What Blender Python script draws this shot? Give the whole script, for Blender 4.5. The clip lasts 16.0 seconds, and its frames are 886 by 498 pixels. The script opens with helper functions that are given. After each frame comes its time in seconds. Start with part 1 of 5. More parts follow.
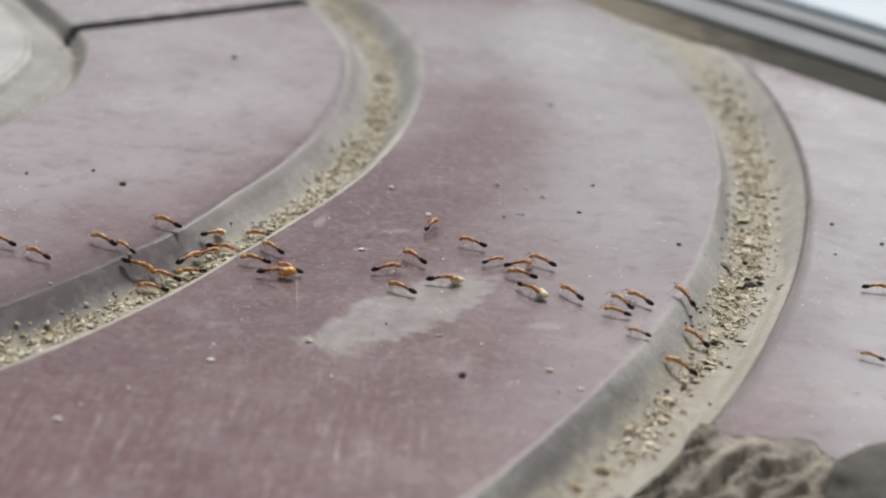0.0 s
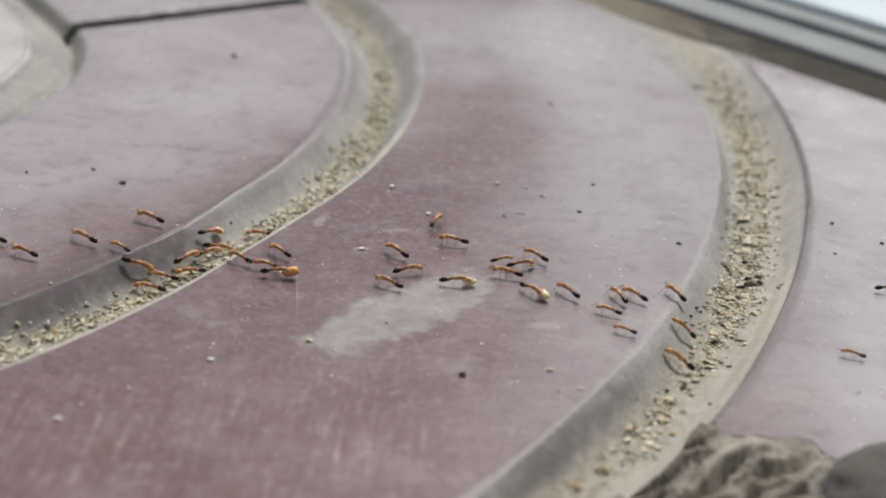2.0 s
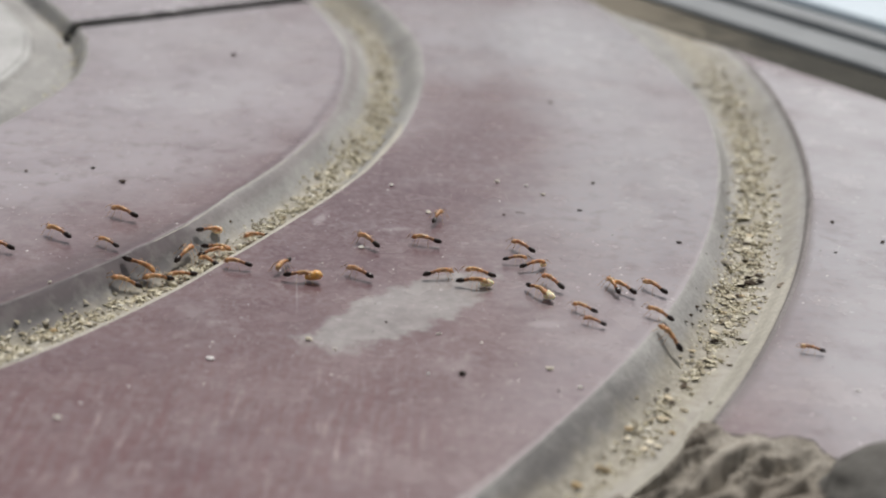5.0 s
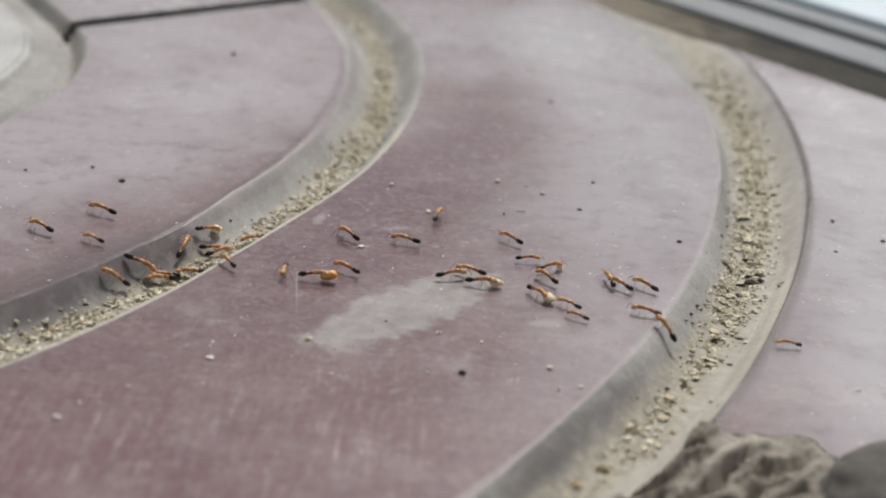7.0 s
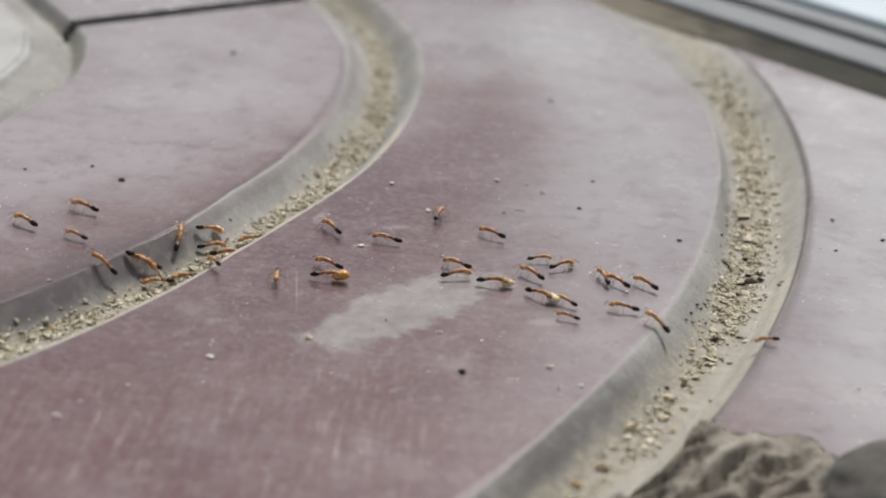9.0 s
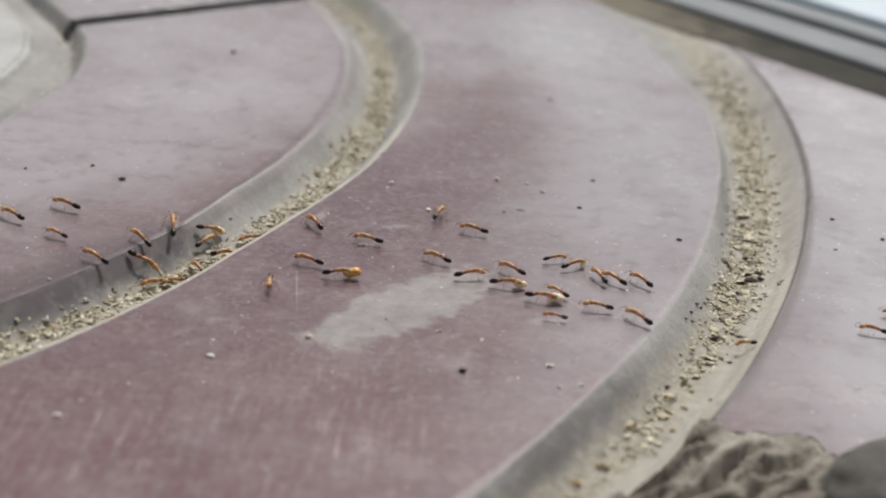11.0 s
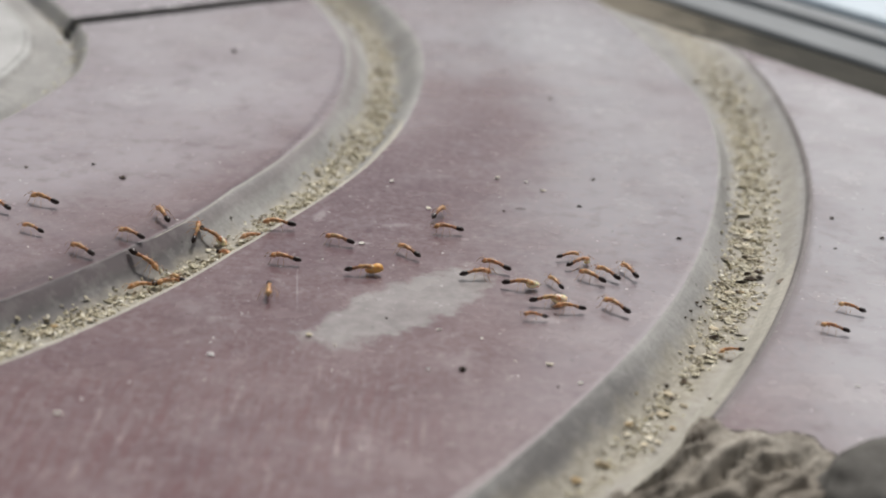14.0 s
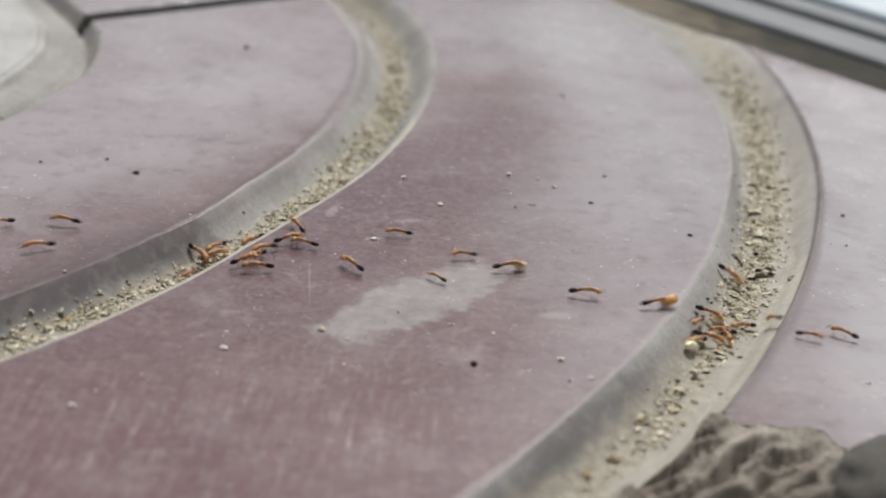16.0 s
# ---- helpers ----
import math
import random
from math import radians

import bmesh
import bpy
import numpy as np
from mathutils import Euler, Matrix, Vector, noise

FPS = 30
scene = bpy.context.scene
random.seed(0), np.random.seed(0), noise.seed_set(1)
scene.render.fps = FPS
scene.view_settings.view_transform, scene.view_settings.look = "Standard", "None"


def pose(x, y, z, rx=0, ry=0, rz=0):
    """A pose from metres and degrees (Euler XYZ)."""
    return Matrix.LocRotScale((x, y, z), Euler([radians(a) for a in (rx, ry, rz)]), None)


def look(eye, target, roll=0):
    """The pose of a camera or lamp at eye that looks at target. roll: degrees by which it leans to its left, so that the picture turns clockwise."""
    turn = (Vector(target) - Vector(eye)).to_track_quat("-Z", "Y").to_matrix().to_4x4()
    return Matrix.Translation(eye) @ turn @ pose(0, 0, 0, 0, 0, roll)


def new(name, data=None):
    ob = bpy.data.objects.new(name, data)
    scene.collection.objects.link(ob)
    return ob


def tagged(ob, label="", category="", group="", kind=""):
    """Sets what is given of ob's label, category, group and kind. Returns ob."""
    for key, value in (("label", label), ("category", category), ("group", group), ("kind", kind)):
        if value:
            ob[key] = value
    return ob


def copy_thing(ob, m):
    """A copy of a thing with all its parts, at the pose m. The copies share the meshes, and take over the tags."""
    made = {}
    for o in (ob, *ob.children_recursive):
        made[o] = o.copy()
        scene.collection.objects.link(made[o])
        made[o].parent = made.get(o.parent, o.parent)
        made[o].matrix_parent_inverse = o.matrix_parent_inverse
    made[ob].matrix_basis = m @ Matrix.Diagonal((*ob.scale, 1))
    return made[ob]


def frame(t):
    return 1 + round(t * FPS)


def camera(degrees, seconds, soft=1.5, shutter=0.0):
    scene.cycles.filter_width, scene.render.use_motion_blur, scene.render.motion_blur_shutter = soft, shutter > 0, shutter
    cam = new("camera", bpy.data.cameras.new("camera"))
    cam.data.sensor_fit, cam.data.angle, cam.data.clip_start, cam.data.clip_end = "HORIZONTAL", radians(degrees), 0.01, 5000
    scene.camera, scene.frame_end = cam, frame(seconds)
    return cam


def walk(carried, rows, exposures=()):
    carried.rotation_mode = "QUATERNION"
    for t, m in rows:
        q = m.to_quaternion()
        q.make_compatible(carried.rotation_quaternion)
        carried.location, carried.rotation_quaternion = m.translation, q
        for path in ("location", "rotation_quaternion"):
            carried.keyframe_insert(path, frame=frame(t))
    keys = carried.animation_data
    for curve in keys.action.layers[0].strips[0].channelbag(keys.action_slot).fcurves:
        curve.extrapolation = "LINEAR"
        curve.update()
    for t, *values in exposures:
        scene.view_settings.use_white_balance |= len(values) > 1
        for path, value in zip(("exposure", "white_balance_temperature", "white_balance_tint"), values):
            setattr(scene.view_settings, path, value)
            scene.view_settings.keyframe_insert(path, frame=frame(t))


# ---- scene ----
import functools

# Camera: held low over the slab, nearly still, with a small sway at the end.
cam = camera(33.18, 16.0, soft=2.0, shutter=0.8)
cam.data.dof.use_dof = True
cam.data.dof.focus_distance = 0.201
cam.data.dof.aperture_fstop = 20.0
walk(cam, [
    (0, pose(0.00005, -0.00053, 0.08013, 66.987, -4.015, 1.736)),
    (1, pose(0.00001, -0.00052, 0.08032, 66.923, -4.019, 1.731)),
    (2, pose(0.00000, -0.00047, 0.08040, 66.882, -4.021, 1.731)),
    (3, pose(0.00002, -0.00038, 0.08040, 66.856, -4.022, 1.735)),
    (4, pose(0.00003, -0.00028, 0.08036, 66.842, -4.022, 1.738)),
    (6.5, pose(0.00005, -0.00009, 0.08018, 66.825, -4.020, 1.737)),
    (7.5, pose(0.00004, -0.00005, 0.08013, 66.818, -4.020, 1.731)),
    (8.5, pose(0.00002, -0.00005, 0.08010, 66.808, -4.019, 1.722)),
    (9, pose(0.00000, -0.00006, 0.08009, 66.802, -4.020, 1.717)),
    (11.5, pose(-0.00008, -0.00022, 0.08016, 66.758, -4.023, 1.699)),
    (12.5, pose(-0.00008, -0.00032, 0.08021, 66.738, -4.026, 1.701)),
    (13.5, pose(-0.00005, -0.00042, 0.08027, 66.720, -4.030, 1.715)),
    (14.5, pose(0.00003, -0.00050, 0.08030, 66.707, -4.035, 1.745)),
    (15, pose(0.00007, -0.00136, 0.08045, 66.795, -4.076, 1.819)),
    (15.5, pose(-0.00015, -0.00150, 0.08020, 66.742, -4.085, 2.079)),
    (16, pose(-0.00021, -0.00133, 0.08010, 66.647, -4.079, 2.170)),
], exposures=[(0, 0.0), (16, 0.0)])

# Light: a bright, hazy sky with its soft glow ahead of the camera.
world = bpy.data.worlds.new("sky")
scene.world = world
world.use_nodes = True
wt = world.node_tree
sky = wt.nodes.new("ShaderNodeTexSky")
sky.sky_type = "NISHITA"
sky.sun_disc = False
sky.sun_elevation = radians(54)
sky.sun_rotation = radians(14)
sky.air_density = 1.0
sky.dust_density = 4.0
sky.ozone_density = 1.0
haze = wt.nodes.new("ShaderNodeHueSaturation")
haze.inputs["Saturation"].default_value = 0.26
wt.links.new(sky.outputs[0], haze.inputs["Color"])
wt.links.new(haze.outputs[0], wt.nodes["Background"].inputs[0])
wt.nodes["Background"].inputs[1].default_value = 0.081
sun = new("sun", bpy.data.lights.new("sun", "SUN"))
sun.data.energy = 3.05
sun.data.angle = radians(12)
sun.data.color = (1.0, 0.957, 0.932)
sun.matrix_world = look((0.142, 0.570, 0.809), (0, 0, 0))

MM = 0.001
CX, CY = -197.8, 263.3          # centre of the cast rings, millimetres
RINGS = ((117.5, 129.0), (178.1, 190.8), (244.6, 257.8))
DEPTH = 3.4
EDGE_N, EDGE_D = (0.766, 0.643), 241.3     # the slab's straight edge
SPOKE_N, SPOKE_A, SPOKE_B = (-0.65, 0.76), 265.0, 270.2   # the straight radial groove


def smooth(a, b, v):
    """Eases from 0 at a to 1 at b."""
    t = min(1.0, max(0.0, (v - a) / (b - a)))
    return t * t * (3 - 2 * t)


def along(table, v):
    """A value read off a table of (place, value) pairs, straight between them."""
    if v <= table[0][0]:
        return table[0][1]
    for (a, p), (b, q) in zip(table, table[1:]):
        if v <= b:
            return p + (q - p) * (v - a) / (b - a)
    return table[-1][1]


# The rims were cut by hand: how far each strays from its true circle, by the angle round the centre.
STRAY = (
    (117.5, ((-10, 1.2), (0, 0.5), (8, -2.5), (15, -7.0), (22, -10.5), (30, -13.0))),
    (129.0, ((-20, 2.3), (-4, 2.0), (1.5, 0.2), (7, -2.3), (10, -4.2), (15, -7.5), (22, -11.0), (30, -13.0))),
    (178.1, ((-24, 0.0), (-20, -0.8), (-14, 0.0), (-8, 0.6), (-4, 0.3), (2, -0.6), (7.4, -1.3), (12, -2.6), (18, -3.8), (26, -5.0))),
    (190.8, ((-38, -0.2), (-30, -1.0), (-26, -1.9), (-22, -1.8), (-19, -1.4), (-14, -0.4), (-9, 0.0), (0, 0.5), (8, 0.7), (12, 0.0), (16, -1.0), (20, -2.2), (26, -4.0))),
    (244.6, ((-34, 0.6), (-29, 0.0), (-20, 0.4), (-15, 0.0), (-2, -0.4), (1, -0.8), (3.5, -2.2), (7, -3.5), (10, -4.1), (20, -4.5))),
    (257.8, ((-27, -0.2), (-20, -0.2), (-12, 0.2), (-9, 0.6), (-3, 0.8), (4, 1.3), (8, 1.2), (20, 1.2))),
)


@functools.lru_cache(maxsize=None)
def strays(th):
    return ((0.0, 0.0), (100.0, 0.0)) + tuple((r, along(t, th)) for r, t in STRAY) + ((300.0, 0.0), (900.0, 0.0))


def spot(r, th):
    """The place at a ring radius and angle, the rims' strays included."""
    q = r + along(strays(round(th, 2)), r)
    return CX + q * math.cos(radians(th)), CY + q * math.sin(radians(th))


def polar(x, y):
    """The ring radius, freed of the rims' strays, and the angle of a place."""
    q, th = math.hypot(x - CX, y - CY), math.degrees(math.atan2(y - CY, x - CX))
    t = strays(round(th, 2))
    r = q
    for _ in range(3):
        r = q - along(t, r)
    return r, th


def groove(u, k, steep, even, edge):
    """Depth share across a ring groove, u from the inner rim to the outer; k widens its floor, steep sharpens its inner wall, even smooths its outer bank, edge starts its lip."""
    if u <= 0 or u >= 1:
        return 0.0
    soft = smooth(-0.03, 0.38 - 0.21 * k, u)
    sharp = 0.60 * smooth(-0.04, 0.20, u) + 0.40 * smooth(0.08, 0.42, u)
    wall = soft + (sharp - soft) * steep
    lip = 0.62 * smooth(0.72 - 0.08 * k, edge, u) + 0.38 * smooth(edge, 1.0, u)
    bank = smooth(0.62, 1.02, u)
    return wall * (1 - lip - (bank - lip) * even)


def ring_depth(ring, r, th):
    a, b = RINGS[ring]
    u = (r - a) / (b - a)
    if u <= 0 or u >= 1:
        return 0.0
    if ring == 0:
        return (0.45 * smooth(0, 0.18, u) + 0.45 * smooth(0.5, 0.75, u)) * (1 - smooth(0.72, 1.0, u))
    if ring == 1:
        return groove(u, 0.0, 1 - smooth(-29, -20, th), smooth(-19, -10, th), 0.92)
    return groove(u, smooth(-17, -11, th), 1 - 0.5 * smooth(-31, -26, th) - 0.5 * smooth(-15, -11, th), 0.25 * smooth(-24, -14, th) + 0.35 * smooth(-13, -7, th), 0.955)


def ground(x, y):
    """Height of the slab's top at a place, in millimetres."""
    r, th = polar(x, y)
    z = 0.0
    fade = 1 - 0.8 * smooth(212, 240, x * EDGE_N[0] + y * EDGE_N[1])
    for ring in range(3):
        z -= DEPTH * fade * ring_depth(ring, r, th)
    s = x * SPOKE_N[0] + y * SPOKE_N[1]
    if 126 < r < 178 and SPOKE_A < s < SPOKE_B:
        u = (s - SPOKE_A) / (SPOKE_B - SPOKE_A)
        z -= 2.6 * smooth(0, 0.2, u) * (1 - smooth(0.75, 1, u))
    return z


# ---- materials ----
def material(name):
    m = bpy.data.materials.new(name)
    m.use_nodes = True
    return m, m.node_tree.nodes, m.node_tree.links, m.node_tree.nodes["Principled BSDF"]


def node(nodes, kind, **values):
    n = nodes.new(kind)
    for k, v in values.items():
        n.inputs[k].default_value = v
    return n


def ramp(nodes, links, source, stops):
    n = nodes.new("ShaderNodeValToRGB")
    e = n.color_ramp.elements
    while len(e) < len(stops):
        e.new(0.5)
    for el, (p, c) in zip(e, stops):
        el.position = p
        el.color = (*c, 1) if len(c) == 3 else (c[0], c[0], c[0], 1)
    links.new(source, n.inputs[0])
    return n.outputs[0]


def mix(nodes, links, fac, a, b, mode="MIX"):
    n = nodes.new("ShaderNodeMix")
    n.data_type, n.blend_type = "RGBA", mode
    for s, v in ((0, fac), (6, a), (7, b)):
        if isinstance(v, (int, float)):
            n.inputs[s].default_value = v
        elif isinstance(v, tuple):
            n.inputs[s].default_value = (*v, 1)
        else:
            links.new(v, n.inputs[s])
    return n.outputs[2]


def maths(nodes, links, op, a, b=0.0):
    n = nodes.new("ShaderNodeMath")
    n.operation = op
    for i, v in enumerate((a, b)):
        if isinstance(v, (int, float)):
            n.inputs[i].default_value = v
        else:
            links.new(v, n.inputs[i])
    return n.outputs[0]


def place(nodes, links, scale=(1, 1, 1), turn=0.0, shift=(0, 0, 0)):
    tc = nodes.new("ShaderNodeTexCoord")
    mp = nodes.new("ShaderNodeMapping")
    mp.inputs["Scale"].default_value = scale
    mp.inputs["Rotation"].default_value = (0, 0, radians(turn))
    mp.inputs["Location"].default_value = shift
    links.new(tc.outputs["Object"], mp.inputs[0])
    return mp.outputs[0]


def noisy(nodes, links, vec, scale, detail=4.0, rough=0.6):
    n = node(nodes, "ShaderNodeTexNoise", Scale=scale, Detail=detail, Roughness=rough)
    links.new(vec, n.inputs["Vector"])
    return n.outputs["Fac"]


def bump(nodes, links, bsdf, height, strength, distance):
    n = node(nodes, "ShaderNodeBump", Strength=strength, Distance=distance)
    links.new(height, n.inputs["Height"])
    links.new(n.outputs[0], bsdf.inputs["Normal"])


def speckle(nodes, links, vec, scale, size, keep):
    """Small scattered dots: 1 in a dot, 0 elsewhere."""
    v = node(nodes, "ShaderNodeTexVoronoi", Scale=scale, Randomness=1.0)
    links.new(vec, v.inputs["Vector"])
    dot = maths(nodes, links, "LESS_THAN", v.outputs["Distance"], size)
    sep = nodes.new("ShaderNodeSeparateColor")
    links.new(v.outputs["Color"], sep.inputs[0])
    return maths(nodes, links, "MULTIPLY", dot, maths(nodes, links, "LESS_THAN", sep.outputs[0], keep))


def ragged_area(nodes, links, vec, cx, cy, sx, sy, turn, inner, outer, grain):
    """A ragged patch: 1 inside, 0 outside; centre and half sizes in metres."""
    tc = nodes.new("ShaderNodeTexCoord")
    mp = nodes.new("ShaderNodeMapping")
    mp.vector_type = "TEXTURE"
    mp.inputs["Location"].default_value = (cx, cy, 0)
    mp.inputs["Rotation"].default_value = (0, 0, radians(turn))
    mp.inputs["Scale"].default_value = (sx, sy, 1)
    links.new(tc.outputs["Object"], mp.inputs[0])
    ln = nodes.new("ShaderNodeVectorMath")
    ln.operation = "LENGTH"
    links.new(mp.outputs[0], ln.inputs[0])
    ragged = maths(nodes, links, "MULTIPLY", maths(nodes, links, "SUBTRACT", noisy(nodes, links, vec, grain, 5.0), 0.5), 1.1)
    n = nodes.new("ShaderNodeMapRange")
    n.interpolation_type = "SMOOTHSTEP"
    links.new(maths(nodes, links, "ADD", ln.outputs["Value"], ragged), n.inputs["Value"])
    for k, v in (("From Min", outer), ("From Max", inner), ("To Min", 0.0), ("To Max", 1.0)):
        n.inputs[k].default_value = v
    return n.outputs[0]


def ring_area(nodes, links, vec, r0, r1, soft, ragged, grain):
    """A ragged band round the rings' centre: 1 between radii r0 and r1 (metres), fading over soft."""
    mp = nodes.new("ShaderNodeMapping")
    mp.inputs["Location"].default_value = (-CX * MM, -CY * MM, 0)
    mp.inputs["Scale"].default_value = (1, 1, 0)
    links.new(vec, mp.inputs[0])
    ln = nodes.new("ShaderNodeVectorMath")
    ln.operation = "LENGTH"
    links.new(mp.outputs[0], ln.inputs[0])
    wave = maths(nodes, links, "MULTIPLY", maths(nodes, links, "SUBTRACT", noisy(nodes, links, vec, grain, 4.0), 0.5), ragged)
    r = maths(nodes, links, "ADD", ln.outputs["Value"], wave)
    out = []
    for lo, hi in ((r0 - soft, r0 + soft), (r1 + soft, r1 - soft)):
        n = nodes.new("ShaderNodeMapRange")
        n.interpolation_type = "SMOOTHSTEP"
        links.new(r, n.inputs["Value"])
        n.inputs["From Min"].default_value, n.inputs["From Max"].default_value = lo, hi
        out.append(n.outputs[0])
    return maths(nodes, links, "MULTIPLY", out[0], out[1])


def make_paint():
    m, n, l, b = material("mauve_slab_paint")
    vec = place(n, l)
    broad = noisy(n, l, vec, 28.0, 3.0)
    streak = noisy(n, l, place(n, l, (60, 240, 60), 28), 1.0, 5.0, 0.65)
    fine = noisy(n, l, vec, 900.0, 5.0, 0.7)
    base = mix(n, l, ramp(n, l, broad, [(0.36, (0,)), (0.66, (1,))]), (0.107, 0.057, 0.062), (0.153, 0.098, 0.101))
    base = mix(n, l, ramp(n, l, streak, [(0.44, (0,)), (0.70, (0.34,))]), base, (0.235, 0.170, 0.172))
    # a patch where the colour is still fresh
    base = mix(n, l, maths(n, l, "MULTIPLY", ragged_area(n, l, vec, -0.0075, 0.2060, 0.050, 0.015, 70, 0.2, 1.4, 80.0), 0.52), base, (0.066, 0.024, 0.038))
    # large scuffed areas gone grey; the third also paints in sky glow
    for cx, cy, sx, sy, turn, amount in ((0.032, 0.218, 0.055, 0.022, 80, 0.80), (-0.050, 0.245, 0.055, 0.034, 45, 0.85), (0.026, 0.306, 0.044, 0.036, 35, 0.92), (0.072, 0.205, 0.085, 0.028, 75, 0.97), (0.024, 0.160, 0.034, 0.012, 62, 0.45), (-0.070, 0.308, 0.045, 0.022, 40, 0.95), (-0.072, 0.205, 0.045, 0.030, 60, 0.85), (0.0253, 0.2600, 0.016, 0.010, 30, 0.6), (-0.0372, 0.2508, 0.030, 0.008, 35, 0.5), (-0.022, 0.300, 0.030, 0.020, 50, 0.6)):
        w = ragged_area(n, l, vec, cx, cy, sx, sy, turn, 0.25, 1.42, 60.0)
        base = mix(n, l, maths(n, l, "MULTIPLY", w, amount), base, (0.322, 0.320, 0.336) if cy > 0.19 and cx > 0 else (0.345, 0.318, 0.334))
    base = mix(n, l, ramp(n, l, fine, [(0.40, (0,)), (0.72, (0.42,))]), base, (0.31, 0.245, 0.245))
    base = mix(n, l, ramp(n, l, noisy(n, l, vec, 260.0, 4.0), [(0.52, (0,)), (0.72, (0.45,))]), base, (0.105, 0.060, 0.064))
    base = mix(n, l, ramp(n, l, noisy(n, l, vec, 420.0, 6.0, 0.75), [(0.52, (0,)), (0.70, (0.40,))]), base, (0.34, 0.30, 0.292))
    # a worn grey patch rubbed through the colour
    worn = ragged_area(n, l, vec, -0.0042, 0.1680, 0.0185, 0.0062, 50, 0.72, 1.01, 300.0)
    wornc = mix(n, l, ramp(n, l, noisy(n, l, vec, 500.0, 3.0), [(0.35, (0,)), (0.65, (1,))]), (0.25, 0.238, 0.228), (0.345, 0.33, 0.315))
    base = mix(n, l, maths(n, l, "MULTIPLY", worn, 0.76), base, wornc)
    # shade of the rounded groove shoulder painted in as a dark smear
    rim_shade = ragged_area(n, l, vec, -0.0475, 0.1725, 0.026, 0.0045, 57, 0.3, 1.2, 150.0)
    base = mix(n, l, maths(n, l, "MULTIPLY", rim_shade, 0.55), base, (0.10, 0.08, 0.08))
    # hair scratches
    for cx, cy, sx, sy, turn, amount in ((-0.0181, 0.1707, 0.0080, 0.00012, 97, 0.35), (-0.0065, 0.1940, 0.0022, 0.0009, 20, 0.32), (-0.0178, 0.1953, 0.0028, 0.0010, 80, 0.40), (0.0134, 0.1668, 0.0030, 0.0013, 12, 0.36), (-0.0111, 0.1864, 0.0015, 0.0006, 10, 0.4), (0.0120, 0.1990, 0.0060, 0.00010, 40, 0.25), (-0.0150, 0.1420, 0.0050, 0.00010, 70, 0.25)):
        w = ragged_area(n, l, vec, cx, cy, sx, sy, turn, 0.3, 1.15, 700.0)
        base = mix(n, l, maths(n, l, "MULTIPLY", w, amount), base, (0.46, 0.42, 0.42))
    # fibrous reddish brush marks near the corner
    fibre = noisy(n, l, place(n, l, (1300, 110, 300), -16), 1.0, 3.0, 0.6)
    near = ragged_area(n, l, vec, -0.030, 0.128, 0.036, 0.022, 20, 0.4, 1.3, 60.0)
    base = mix(n, l, maths(n, l, "MULTIPLY", near, ramp(n, l, fibre, [(0.46, (0,)), (0.64, (0.48,))])), base, (0.125, 0.046, 0.050))
    base = mix(n, l, maths(n, l, "MULTIPLY", near, ramp(n, l, fibre, [(0.28, (0.65,)), (0.40, (0,))])), base, (0.42, 0.33, 0.32))
    # paler patches; the first puts the sky's glow into the far middle
    for cx, cy, sx, sy, turn, amount in ((0.0205, 0.3050, 0.011, 0.034, 0, 0.38), (-0.060, 0.285, 0.034, 0.026, 40, 0.42), (-0.046, 0.250, 0.020, 0.012, 40, 0.25), (0.057, 0.163, 0.030, 0.013, 70, 0.45), (0.066, 0.222, 0.040, 0.012, 75, 0.40), (0.077, 0.254, 0.034, 0.022, 40, 0.65), (0.066, 0.277, 0.026, 0.016, -40, 0.75), (0.036, 0.262, 0.024, 0.040, 0, 0.30)):
        w = ragged_area(n, l, vec, cx, cy, sx, sy, turn, 0.2, 1.3, 90.0)
        base = mix(n, l, maths(n, l, "MULTIPLY", w, amount), base, (0.466, 0.458, 0.474))
    # mottled stains at hand size
    base = mix(n, l, ramp(n, l, noisy(n, l, vec, 75.0, 5.0, 0.65), [(0.50, (0,)), (0.68, (0.24,))]), base, (0.085, 0.042, 0.056))
    base = mix(n, l, ramp(n, l, noisy(n, l, place(n, l, (1, 1, 1), 0, (0.2, 0.6, 0)), 95.0, 5.0, 0.65), [(0.52, (0,)), (0.70, (0.20,))]), base, (0.36, 0.33, 0.335))
    # rubbed rims of the grooves, and dirt with painted lip shade outside the last one
    base = mix(n, l, maths(n, l, "MULTIPLY", maths(n, l, "MULTIPLY", ring_area(n, l, vec, 0.1774, 0.1783, 0.0003, 0.0014, 260.0), ragged_area(n, l, vec, -0.0275, 0.2090, 0.034, 0.020, 50, 0.5, 1.2, 90.0)), 0.62), base, (0.44, 0.40, 0.41))
    base = mix(n, l, maths(n, l, "MULTIPLY", ring_area(n, l, vec, 0.1760, 0.1772, 0.0005, 0.0016, 200.0), 0.40), base, (0.07, 0.045, 0.055))
    base = mix(n, l, maths(n, l, "MULTIPLY", ring_area(n, l, vec, 0.2574, 0.2590, 0.0006, 0.0012, 160.0), 0.70), base, (0.14, 0.115, 0.112))
    base = mix(n, l, maths(n, l, "MULTIPLY", ring_area(n, l, vec, 0.2438, 0.2447, 0.0003, 0.0012, 260.0), 0.45), base, (0.40, 0.37, 0.37))
    dots = speckle(n, l, vec, 420.0, 0.066, 0.45)
    base = mix(n, l, maths(n, l, "MULTIPLY", dots, 0.9), base, (0.80, 0.76, 0.72))
    grit = speckle(n, l, vec, 900.0, 0.11, 0.34)
    base = mix(n, l, maths(n, l, "MULTIPLY", grit, 0.45), base, (0.62, 0.56, 0.54))
